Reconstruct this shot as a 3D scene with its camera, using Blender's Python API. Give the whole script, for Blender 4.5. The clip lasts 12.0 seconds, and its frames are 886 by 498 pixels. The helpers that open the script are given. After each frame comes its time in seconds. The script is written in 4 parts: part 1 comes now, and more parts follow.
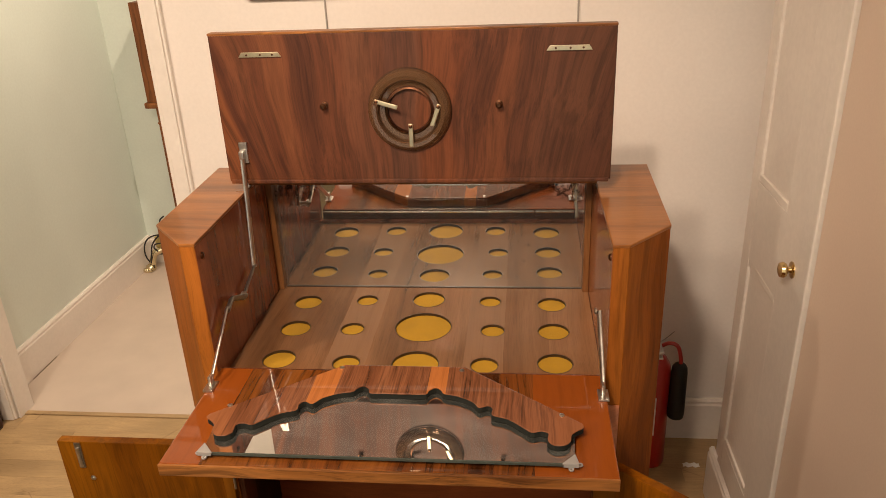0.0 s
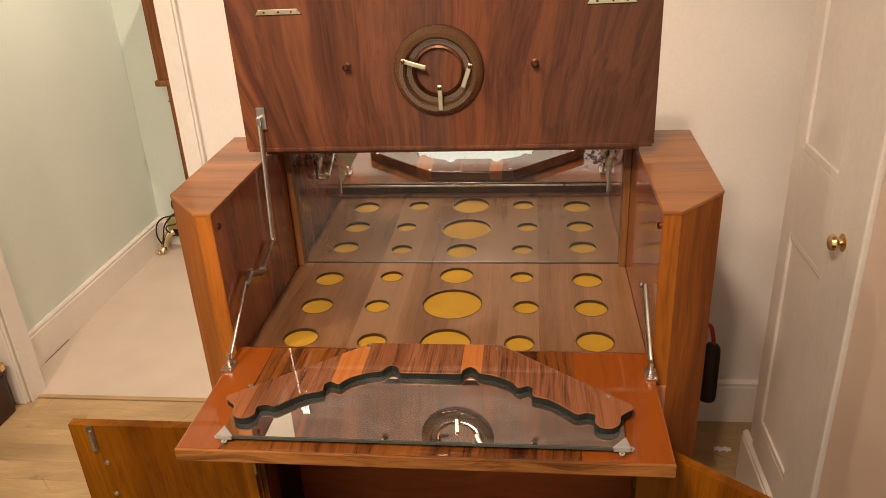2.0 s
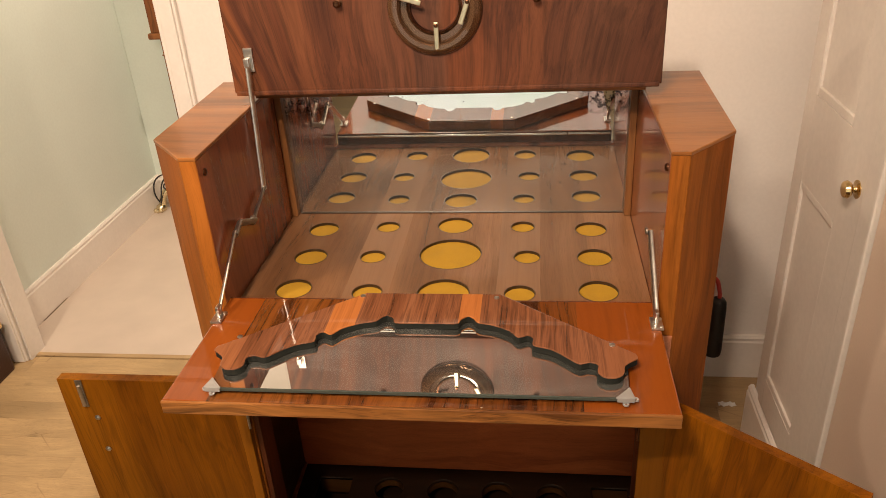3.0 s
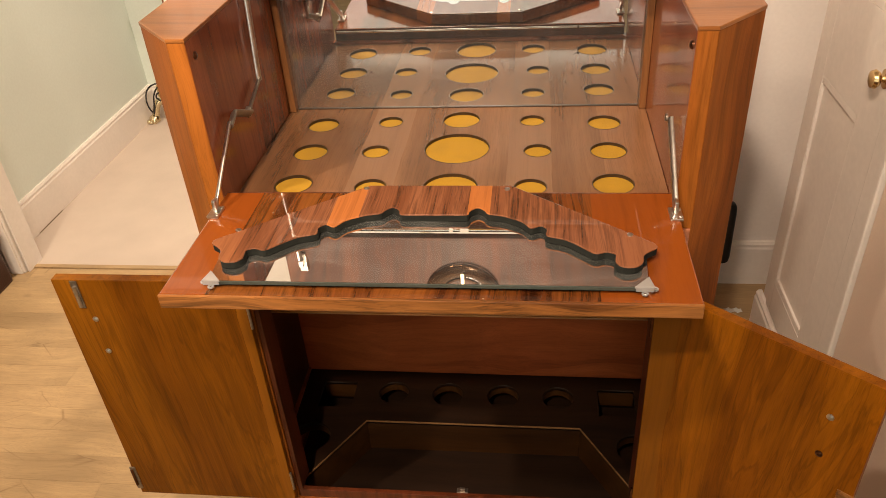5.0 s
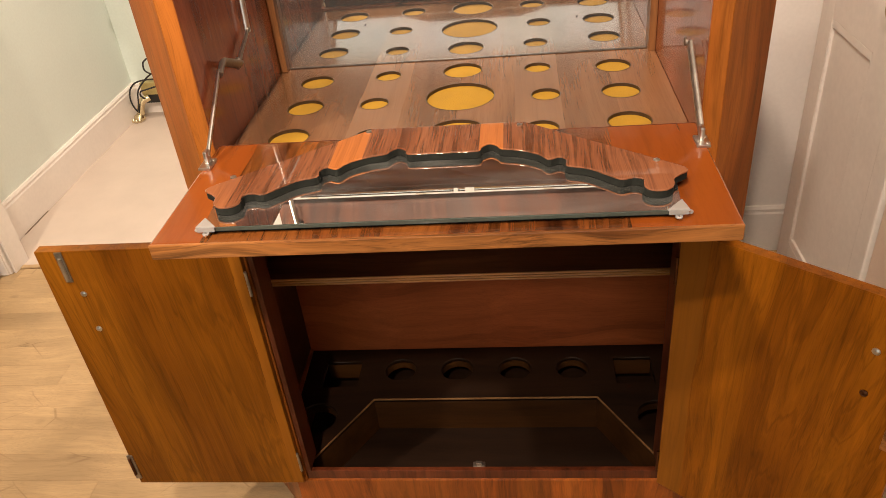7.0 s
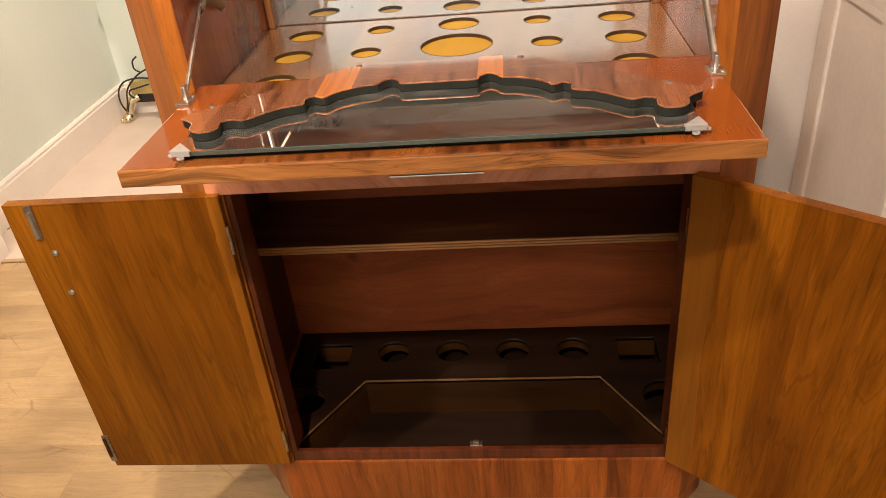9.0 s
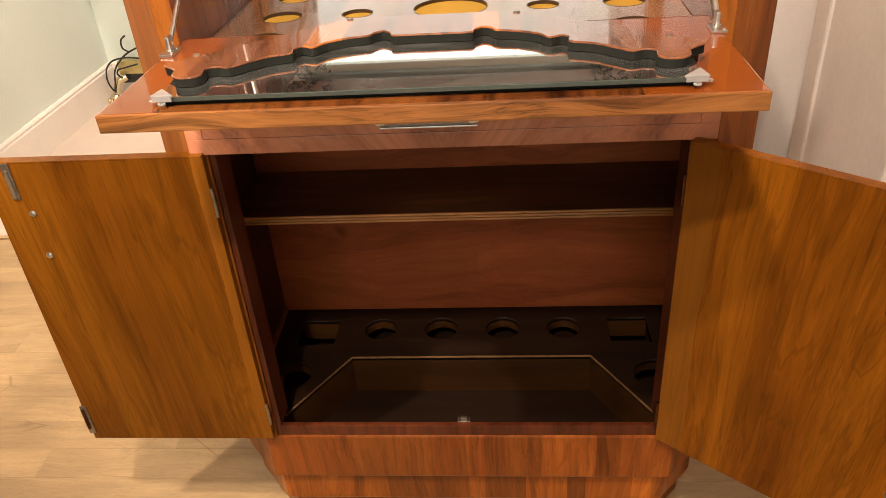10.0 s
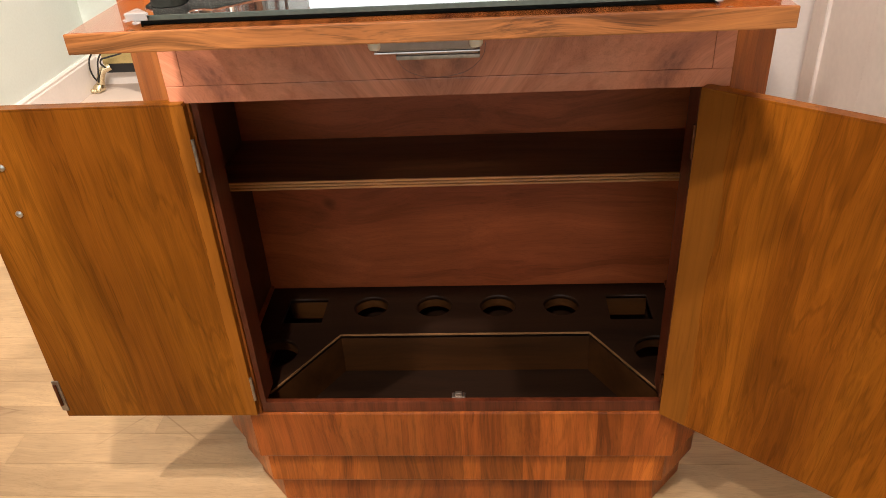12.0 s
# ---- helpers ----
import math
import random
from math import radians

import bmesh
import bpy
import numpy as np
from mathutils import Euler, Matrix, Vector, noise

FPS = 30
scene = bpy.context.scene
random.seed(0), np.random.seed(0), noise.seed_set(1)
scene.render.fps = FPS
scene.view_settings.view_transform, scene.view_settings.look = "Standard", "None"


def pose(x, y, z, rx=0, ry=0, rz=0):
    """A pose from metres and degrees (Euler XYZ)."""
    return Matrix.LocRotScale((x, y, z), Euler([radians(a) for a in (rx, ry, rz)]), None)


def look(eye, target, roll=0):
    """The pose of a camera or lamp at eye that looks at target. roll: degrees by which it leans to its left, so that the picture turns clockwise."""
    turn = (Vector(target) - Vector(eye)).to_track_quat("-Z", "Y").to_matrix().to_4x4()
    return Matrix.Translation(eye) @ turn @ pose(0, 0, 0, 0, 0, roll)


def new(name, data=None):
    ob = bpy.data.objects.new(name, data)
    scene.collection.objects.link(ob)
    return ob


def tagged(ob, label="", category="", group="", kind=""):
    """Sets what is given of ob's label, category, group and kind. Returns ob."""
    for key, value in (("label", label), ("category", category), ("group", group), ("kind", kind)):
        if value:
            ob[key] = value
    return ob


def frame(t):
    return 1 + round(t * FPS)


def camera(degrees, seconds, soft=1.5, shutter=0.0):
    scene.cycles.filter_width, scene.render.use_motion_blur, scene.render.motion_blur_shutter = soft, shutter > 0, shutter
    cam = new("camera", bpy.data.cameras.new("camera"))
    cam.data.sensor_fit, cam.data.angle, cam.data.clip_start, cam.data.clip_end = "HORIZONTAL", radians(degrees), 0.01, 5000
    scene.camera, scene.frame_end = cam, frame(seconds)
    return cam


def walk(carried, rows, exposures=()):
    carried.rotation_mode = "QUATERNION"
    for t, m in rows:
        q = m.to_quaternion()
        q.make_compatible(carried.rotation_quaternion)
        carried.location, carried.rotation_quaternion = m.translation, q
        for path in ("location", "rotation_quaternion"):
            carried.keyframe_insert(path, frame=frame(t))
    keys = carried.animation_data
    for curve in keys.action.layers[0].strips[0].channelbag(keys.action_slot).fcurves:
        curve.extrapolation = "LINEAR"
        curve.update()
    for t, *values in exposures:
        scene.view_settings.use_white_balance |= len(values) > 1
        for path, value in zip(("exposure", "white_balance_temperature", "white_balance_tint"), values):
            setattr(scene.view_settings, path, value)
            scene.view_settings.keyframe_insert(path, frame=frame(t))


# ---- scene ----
cam = camera(60.5, 12.0, soft=0.65)
PATH = [
    (0, (0.207, -1.143, 1.773), (-0.001, 0.672, 0.958), -2.5),
    (0.5, (0.192, -1.143, 1.769), (-0.02, 0.67, 0.952), -2.4),
    (1, (0.182, -1.139, 1.767), (-0.035, 0.672, 0.946), -2.6),
    (1.5, (0.168, -1.107, 1.745), (-0.057, 0.699, 0.915), -2.8),
    (2, (0.159, -1.075, 1.714), (-0.075, 0.721, 0.865), -3.1),
    (2.5, (0.158, -1.048, 1.688), (-0.081, 0.728, 0.801), -3.4),
    (3, (0.164, -1.036, 1.668), (-0.08, 0.713, 0.729), -3.6),
    (5, (0.144, -1.01, 1.602), (-0.096, 0.63, 0.483), -4.1),
    (5.5, (0.136, -1.004, 1.582), (-0.1, 0.624, 0.446), -4.5),
    (6, (0.129, -1.004, 1.566), (-0.099, 0.623, 0.425), -5.1),
    (6.5, (0.113, -1.001, 1.529), (-0.108, 0.634, 0.399), -5.7),
    (7, (0.106, -0.999, 1.489), (-0.112, 0.652, 0.381), -6.1),
    (9, (0.092, -0.996, 1.357), (-0.108, 0.69, 0.299), -5.7),
    (9.5, (0.093, -0.995, 1.333), (-0.094, 0.687, 0.267), -5.0),
    (10, (0.087, -0.996, 1.303), (-0.086, 0.686, 0.236), -4.3),
    (10.5, (0.079, -0.99, 1.276), (-0.081, 0.695, 0.211), -3.7),
    (11, (0.068, -0.987, 1.25), (-0.084, 0.702, 0.189), -3.4),
    (11.5, (0.064, -0.985, 1.224), (-0.081, 0.707, 0.168), -3.3),
    (12, (0.068, -0.983, 1.205), (-0.071, 0.716, 0.158), -3.5),
]
EXPOSURES = [(0.0, -0.49, 6650, 10), (1.5, -0.43, 6650, 10), (3.0, -0.25, 6600, 10), (5.0, -0.01, 6550, 10), (7.0, 0.14, 6250, 10), (9.0, 0.26, 6200, 10), (11.0, 0.44, 6050, 10), (12.0, 0.54, 5600, 10)]
walk(cam, [(t, look(eye, target, roll)) for t, eye, target, roll in PATH], EXPOSURES)

# ---- world and lights ----
world = bpy.data.worlds.new("world")
scene.world = world
world.use_nodes = True
world.node_tree.nodes["Background"].inputs[0].default_value = (0.9, 0.8, 0.7, 1)
world.node_tree.nodes["Background"].inputs[1].default_value = 0.02
WARM = (1.0, 0.79, 0.60)


def spot(name, x, y, z, watts, target, size=120, radius=0.04, blend=0.6, colour=WARM):
    data = bpy.data.lights.new(name, "SPOT")
    data.energy, data.color, data.spot_size, data.spot_blend, data.shadow_soft_size = watts, colour, radians(size), blend, radius
    ob = new(name, data)
    ob.matrix_world = look((x, y, z), target)
    return ob


LAMPS = [(-0.18, -1.75), (-0.25, -1.12), (-1.276, -0.9), (-2.3, -2.2)]
HIGH = 2.72
spot("lamp_near", -0.25, -1.12, HIGH, 165, (-0.05, 0.9, 0.85), 108, 0.06, 1.0)
spot("lamp_main", -0.18, -1.75, HIGH, 230, (-0.12, 0.5, 1.15), 54, 0.05, 1.0)
spot("lamp_left", -1.276, -0.9, HIGH, 165, (-1.1, 1.0, 0.6), 110, 0.04, 1.0)
# unseen fill light, added to brighten the room from behind on the left
spot("fill_back", -2.3, -2.2, HIGH, 70, (-0.1, -0.3, 0.7), 120, 0.12, 1.0)
spot("lamp_corridor", -0.75, 1.85, HIGH, 175, (-1.9, 1.55, 0.95), 105, 0.04, 1.0)


# ---- materials ----
def material(name):
    m = bpy.data.materials.new(name)
    m.use_nodes = True
    t = m.node_tree
    return m, t, t.nodes["Principled BSDF"]


def add(t, kind, **values):
    n = t.nodes.new(kind)
    for k, v in values.items():
        n.inputs[k.replace("_", " ")].default_value = v
    return n


def mixed(t, mode, fac, a, b):
    n = t.nodes.new("ShaderNodeMix")
    n.data_type, n.blend_type = "RGBA", mode
    for i, v in ((0, fac), (6, a), (7, b)):
        if hasattr(v, "links"):
            t.links.new(v, n.inputs[i])
        elif i == 0:
            n.inputs[0].default_value = v
        else:
            n.inputs[i].default_value = (*v, 1)
    return n.outputs[2]


def ramp(t, source, stops):
    n = t.nodes.new("ShaderNodeValToRGB")
    n.color_ramp.elements[0].position, n.color_ramp.elements[1].position = stops[0][0], stops[-1][0]
    n.color_ramp.elements[0].color, n.color_ramp.elements[1].color = (*stops[0][1], 1), (*stops[-1][1], 1)
    for p, c in stops[1:-1]:
        n.color_ramp.elements.new(p).color = (*c, 1)
    t.links.new(source, n.inputs[0])
    return n.outputs[0]


def grey(v):
    return (v, v, v)


def wood(name, dark, mid, light, grain="z", leaf=0.0, leaf_axis="x", rough=0.3, coat=0.5, streak=0.55, size=1.0, wander=0.5, per_object=0.0, leaf_vary=0.35, bands=(), polish=0.1, lines=0.0, rings=42.0, knots=0.0, fleck=0.3, band_waver=0.0, band_grain=0.75, one_sided=False, scratches=0.0, shine=0.25, fan=None, tints=(), fold=None):
    """Varnished veneer: broad figure, fine streaks along the grain, leaves that differ, pores in relief."""
    m, t, p = material(name)
    co = t.nodes.new("ShaderNodeTexCoord").outputs["Object"]
    if per_object:
        info = t.nodes.new("ShaderNodeObjectInfo")
        sh = t.nodes.new("ShaderNodeVectorMath")
        sh.operation = "MULTIPLY_ADD"
        t.links.new(info.outputs["Random"], sh.inputs[0])
        sh.inputs[1].default_value = (37, 17, 23)
        t.links.new(co, sh.inputs[2])
        co = sh.outputs[0]
    sep = t.nodes.new("ShaderNodeSeparateXYZ")
    t.links.new(co, sep.inputs[0])

    def stretched(along, across):
        mp = t.nodes.new("ShaderNodeMapping")
        mp.inputs["Scale"].default_value = tuple(along if a == grain else across for a in "xyz")
        t.links.new(co, mp.inputs["Vector"])
        return mp.outputs[0]

    def noise_of(vec, scale, detail, dist, rough_=0.55):
        n = add(t, "ShaderNodeTexNoise", Scale=scale, Detail=detail, Roughness=rough_, Distortion=dist)
        t.links.new(vec, n.inputs["Vector"])
        return n.outputs["Fac"]

    if fold:  # book-matched: the same slanting figure on both sides of a joint
        joint, lean = fold
        u = t.nodes.new("ShaderNodeMath")
        u.operation = "SUBTRACT"
        t.links.new(sep.outputs[0], u.inputs[0])
        u.inputs[1].default_value = joint
        ab_ = t.nodes.new("ShaderNodeMath")
        ab_.operation = "ABSOLUTE"
        t.links.new(u.outputs[0], ab_.inputs[0])
        le = t.nodes.new("ShaderNodeMath")
        le.operation = "MULTIPLY_ADD"
        t.links.new(sep.outputs[2], le.inputs[0])
        le.inputs[1].default_value = -lean
        t.links.new(ab_.outputs[0], le.inputs[2])
        folded = t.nodes.new("ShaderNodeCombineXYZ")
        t.links.new(le.outputs[0], folded.inputs[0])
        t.links.new(sep.outputs[1], folded.inputs[1])
        t.links.new(sep.outputs[2], folded.inputs[2])
        co = folded.outputs[0]
    # a slow sideways wander bends the grain
    bend = add(t, "ShaderNodeTexNoise", Scale=4.0 * size, Detail=1.0)
    t.links.new(co, bend.inputs["Vector"])
    vm = t.nodes.new("ShaderNodeVectorMath")
    vm.operation = "MULTIPLY_ADD"
    t.links.new(bend.outputs["Color"], vm.inputs[0])
    vm.inputs[1].default_value = tuple(0 if a == grain else 0.06 * wander for a in "xyz")
    t.links.new(co, vm.inputs[2])
    co = vm.outputs[0]
    if fan:  # the figure opens out upwards like a fan
        open_, about = fan
        axes = t.nodes.new("ShaderNodeSeparateXYZ")
        t.links.new(co, axes.inputs[0])
        spread = t.nodes.new("ShaderNodeMath")
        spread.operation = "MULTIPLY_ADD"
        t.links.new(axes.outputs[2], spread.inputs[0])
        spread.inputs[1].default_value, spread.inputs[2].default_value = -open_, 1 + open_ * about
        across_ = t.nodes.new("ShaderNodeMath")
        across_.operation = "MULTIPLY"
        t.links.new(axes.outputs[0], across_.inputs[0])
        t.links.new(spread.outputs[0], across_.inputs[1])
        again = t.nodes.new("ShaderNodeCombineXYZ")
        t.links.new(across_.outputs[0], again.inputs[0])
        t.links.new(axes.outputs[1], again.inputs[1])
        t.links.new(axes.outputs[2], again.inputs[2])
        co = again.outputs[0]
    broad = noise_of(stretched(1.1 * size, 13 * size), 1.0, 4, 0.5)
    fine = noise_of(stretched(3.0 * size, 75 * size), 1.0, 5, 0.35, 0.65)
    pores = noise_of(stretched(14, 700), 1.0, 2, 0.0)
    blotch = noise_of(stretched(3.0, 5.0), 1.0, 2, 0.2)
    col = ramp(t, broad, [(0.30, dark), (0.47, mid), (0.68, light)])
    f = ramp(t, fine, [(0.33, grey(1 - streak)), (0.52, grey(1.0)), (0.75, grey(1.12))])
    col = mixed(t, "MULTIPLY", 1.0, col, f)
    b = ramp(t, blotch, [(0.3, grey(0.82)), (0.7, grey(1.12))])
    col = mixed(t, "MULTIPLY", 1.0, col, b)
    if lines:  # growth rings: level lines of the broad figure
        k = t.nodes.new("ShaderNodeMath")
        k.operation = "MULTIPLY_ADD"
        t.links.new(broad, k.inputs[0])
        k.inputs[1].default_value = rings
        t.links.new(fine, k.inputs[2])
        w = t.nodes.new("ShaderNodeMath")
        w.operation = "SINE"
        k2 = t.nodes.new("ShaderNodeMath")
        k2.operation = "MULTIPLY"
        t.links.new(k.outputs[0], k2.inputs[0])
        k2.inputs[1].default_value = 2.2
        t.links.new(k2.outputs[0], w.inputs[0])
        ln = ramp(t, w.outputs[0], [(0.0, grey(1.0)), (0.35, grey(1 + 0.4 * lines)), (0.8, grey(1 - 0.2 * lines)), (1.0, grey(1 - lines))])
        col = mixed(t, "MULTIPLY", 1.0, col, ln)
    if knots:
        vo = add(t, "ShaderNodeTexVoronoi", Scale=5.0, Randomness=1.0)
        t.links.new(co, vo.inputs["Vector"])
        kn = ramp(t, vo.outputs["Distance"], [(0.04, grey(1 - knots)), (0.11, grey(1.0))])
        col = mixed(t, "MULTIPLY", 1.0, col, kn)
    if fleck:  # short crisp dark marks along the grain, thicker in some places
        fk = noise_of(stretched(2.6 * size, 260 * size), 1.0, 3, 0.15, 0.6)
        fk = ramp(t, fk, [(0.36, grey(1 - fleck)), (0.45, grey(1.0)), (0.62, grey(1.0)), (0.72, grey(1 + 0.4 * fleck))])
        where = ramp(t, broad, [(0.35, grey(1.0)), (0.62, grey(0.35))])
        col = mixed(t, "MULTIPLY", where, col, fk)
    pz = ramp(t, pores, [(0.35, grey(0.72)), (0.5, grey(1.0))])
    col = mixed(t, "MULTIPLY", 0.5, col, pz)
    if leaf:
        d = t.nodes.new("ShaderNodeMath")
        d.operation = "DIVIDE"
        sn = t.nodes.new("ShaderNodeMath")
        sn.operation = "SINE"
        mu = t.nodes.new("ShaderNodeMath")
        mu.operation = "MULTIPLY"
        mu.inputs[1].default_value = 1.7 / leaf
        t.links.new(sep.outputs["XYZ".index(leaf_axis.upper())], mu.inputs[0])
        t.links.new(mu.outputs[0], sn.inputs[0])
        uneven = t.nodes.new("ShaderNodeMath")
        uneven.operation = "MULTIPLY_ADD"
        t.links.new(sn.outputs[0], uneven.inputs[0])
        uneven.inputs[1].default_value = 0.4 * leaf
        t.links.new(sep.outputs["XYZ".index(leaf_axis.upper())], uneven.inputs[2])
        t.links.new(uneven.outputs[0], d.inputs[0])
        d.inputs[1].default_value = leaf
        fl = t.nodes.new("ShaderNodeMath")
        fl.operation = "FLOOR"
        t.links.new(d.outputs[0], fl.inputs[0])
        wn = t.nodes.new("ShaderNodeTexWhiteNoise")
        wn.noise_dimensions = "1D"
        t.links.new(fl.outputs[0], wn.inputs["W"])
        lf = ramp(t, wn.outputs["Value"], [(0.0, (1 - leaf_vary, 1 - 1.1 * leaf_vary, 1 - 1.15 * leaf_vary)), (1.0, (1 + leaf_vary, 1 + 0.9 * leaf_vary, 1 + 0.8 * leaf_vary))])
        col = mixed(t, "MULTIPLY", 1.0, col, lf)
    for lo, hi, soft, tint in tints:  # veneer stretches that run lighter, darker or greyer; one door tint paints in light
        ax = t.nodes.new("ShaderNodeSeparateXYZ")
        t.links.new(co, ax.inputs[0])
        amount = None
        for a, b in ((lo - soft, lo + soft), (hi + soft, hi - soft)):
            q = t.nodes.new("ShaderNodeMapRange")
            q.interpolation_type = "SMOOTHSTEP"
            t.links.new(ax.outputs[0], q.inputs[0])
            q.inputs[1].default_value, q.inputs[2].default_value = min(a, b), max(a, b)
            q.inputs[3].default_value, q.inputs[4].default_value = (0.0, 1.0) if a < b else (1.0, 0.0)
            if amount is None:
                amount = q.outputs[0]
            else:
                both = t.nodes.new("ShaderNodeMath")
                both.operation = "MULTIPLY"
                t.links.new(amount, both.inputs[0])
                t.links.new(q.outputs[0], both.inputs[1])
                amount = both.outputs[0]
        col = mixed(t, "MULTIPLY", amount, col, tint)
    for lo, hi, tint in bands:  # inlaid strips of another veneer
        ab = t.nodes.new("ShaderNodeMath")
        ab.operation = "ADD" if one_sided else "ABSOLUTE"
        ab.inputs[1].default_value = 0.0
        t.links.new(sep.outputs[0], ab.inputs[0])
        wv = t.nodes.new("ShaderNodeMath")
        wv.operation = "MULTIPLY_ADD"
        t.links.new(fine, wv.inputs[0])
        wv.inputs[1].default_value = band_waver
        t.links.new(ab.outputs[0], wv.inputs[2])
        cmp = t.nodes.new("ShaderNodeMath")
        cmp.operation = "COMPARE"
        t.links.new(wv.outputs[0], cmp.inputs[0])
        cmp.inputs[1].default_value, cmp.inputs[2].default_value = (lo + hi) / 2, (hi - lo) / 2
        tinted = mixed(t, "MULTIPLY", band_grain, mixed(t, "MULTIPLY", 0.8 * band_grain, tint, fk), f)
        col = mixed(t, "MIX", cmp.outputs[0], col, tinted)
    if scratches:  # thin dark scores at odd angles, only here and there
        warp = t.nodes.new("ShaderNodeMapping")
        warp.inputs["Rotation"].default_value, warp.inputs["Scale"].default_value = (0, 0, 0.6), (3.2, 7.5, 3.0)
        t.links.new(t.nodes.new("ShaderNodeNewGeometry").outputs["Position"], warp.inputs["Vector"])
        cells = add(t, "ShaderNodeTexVoronoi", Scale=1.0, Randomness=1.0)
        cells.feature = "DISTANCE_TO_EDGE"
        t.links.new(warp.outputs[0], cells.inputs["Vector"])
        thin = ramp(t, cells.outputs["Distance"], [(0.004, grey(1.0)), (0.010, grey(0.0))])
        some = ramp(t, noise_of(warp.outputs[0], 0.9, 2, 0.0), [(0.50, grey(0.0)), (0.58, grey(scratches))])
        col = mixed(t, "MIX", mixed(t, "MULTIPLY", 1.0, thin, some), col, (0.14, 0.07, 0.03))
    if per_object:
        g = ramp(t, info.outputs["Random"], [(0.0, grey(1 - per_object)), (1.0, grey(1 + per_object))])
        col = mixed(t, "MULTIPLY", 1.0, col, g)
    t.links.new(col, p.inputs["Base Color"])
    r = t.nodes.new("ShaderNodeMapRange")
    t.links.new(blotch, r.inputs[0])
    r.inputs[3].default_value, r.inputs[4].default_value = rough * 0.75, rough * 1.3
    t.links.new(r.outputs[0], p.inputs["Roughness"])
    p.inputs["Coat Weight"].default_value, p.inputs["Coat Roughness"].default_value = coat, polish
    p.inputs["Specular IOR Level"].default_value = shine
    bump = add(t, "ShaderNodeBump", Strength=0.12, Distance=0.001)
    t.links.new(pores, bump.inputs["Height"])
    t.links.new(bump.outputs[0], p.inputs["Normal"])
    return m


def plain(name, colour, rough=0.5, metal=0.0, vary=0.06, scale=8.0, bump=0.05, coat=0.0, fine=180.0):
    """Paint, metal or cloth with slight blotches, wear and fine relief."""
    m, t, p = material(name)
    co = t.nodes.new("ShaderNodeTexCoord").outputs["Object"]
    n1 = add(t, "ShaderNodeTexNoise", Scale=scale, Detail=4.0)
    n2 = add(t, "ShaderNodeTexNoise", Scale=fine, Detail=2.0)
    t.links.new(co, n1.inputs["Vector"])
    t.links.new(co, n2.inputs["Vector"])
    v = ramp(t, n1.outputs["Fac"], [(0.3, grey(1 - vary)), (0.7, grey(1 + vary))])
    col = mixed(t, "MULTIPLY", 1.0, colour, v)
    v2 = ramp(t, n2.outputs["Fac"], [(0.3, grey(1 - vary * 0.6)), (0.7, grey(1 + vary * 0.6))])
    t.links.new(mixed(t, "MULTIPLY", 1.0, col, v2), p.inputs["Base Color"])
    r = t.nodes.new("ShaderNodeMapRange")
    t.links.new(n1.outputs["Fac"], r.inputs[0])
    r.inputs[3].default_value, r.inputs[4].default_value = rough * 0.8, min(1, rough * 1.2)
    t.links.new(r.outputs[0], p.inputs["Roughness"])
    p.inputs["Metallic"].default_value, p.inputs["Coat Weight"].default_value = metal, coat
    b = add(t, "ShaderNodeBump", Strength=bump, Distance=0.002)
    t.links.new(n2.outputs["Fac"], b.inputs["Height"])
    t.links.new(b.outputs[0], p.inputs["Normal"])
    return m


LID_WOOD = wood("lid_walnut", (0.0612, 0.0185, 0.0079), (0.1008, 0.0311, 0.0128), (0.1350, 0.0446, 0.0175), "z", 0.0, "x", 0.5, 0.0, 0.42, 1.0, 0.9, polish=0.12, lines=0.20, rings=13.0, fleck=0.3, fan=(0.7, 1.43), tints=[(-0.42, -0.325, 0.008, (1.25, 1.22, 1.0)), (-0.325, -0.305, 0.006, (0.66, 0.6, 0.62)), (-0.265, -0.245, 0.008, (0.75, 0.7, 0.72)), (-0.10, -0.02, 0.02, (0.92, 1.0, 1.15)), (-0.02, 0.040, 0.008, (0.70, 0.80, 1.05)), (0.040, 0.115, 0.01, (1.15, 1.06, 0.92)), (0.212, 0.255, 0.01, (0.66, 0.68, 0.80)), (0.255, 0.45, 0.02, (0.76, 0.86, 1.10))])
FLAP_WOOD = wood("flap_walnut", (0.0448, 0.0118, 0.0036), (0.1523, 0.0443, 0.009), (0.215, 0.071, 0.0143), "y", 0.0, "x", 0.22, 1.0, 0.75, 1.0, 0.8, bands=[(0.226, 0.36, (0.225, 0.053, 0.007)), (-0.36, -0.285, (0.225, 0.053, 0.007))], polish=0.025, band_grain=0.2, one_sided=True)
FRET_WOOD = wood("fret_walnut", (0.140, 0.0490, 0.0210), (0.205, 0.0760, 0.0340), (0.260, 0.1030, 0.0480), "y", 0.0, "x", 0.22, 1.0, 0.55, 1.7, 0.15, bands=[(-0.150, -0.108, (0.40, 0.135, 0.036)), (0.048, 0.080, (0.40, 0.135, 0.036)), (0.262, 0.33, (0.235, 0.088, 0.038)), (-0.33, -0.262, (0.235, 0.088, 0.038))], one_sided=True, polish=0.03, lines=0.15, rings=24.0, fleck=0.4, band_grain=0.4)
CASE_WOOD = wood("case_walnut", (0.100, 0.0260, 0.0040), (0.235, 0.0690, 0.0095), (0.325, 0.1060, 0.0180), "z", 0.0, "x", 0.42, 0.03, 0.26, 0.8, 0.8, polish=0.12, lines=0.13, rings=20.0, fleck=0.2, shine=0.08)
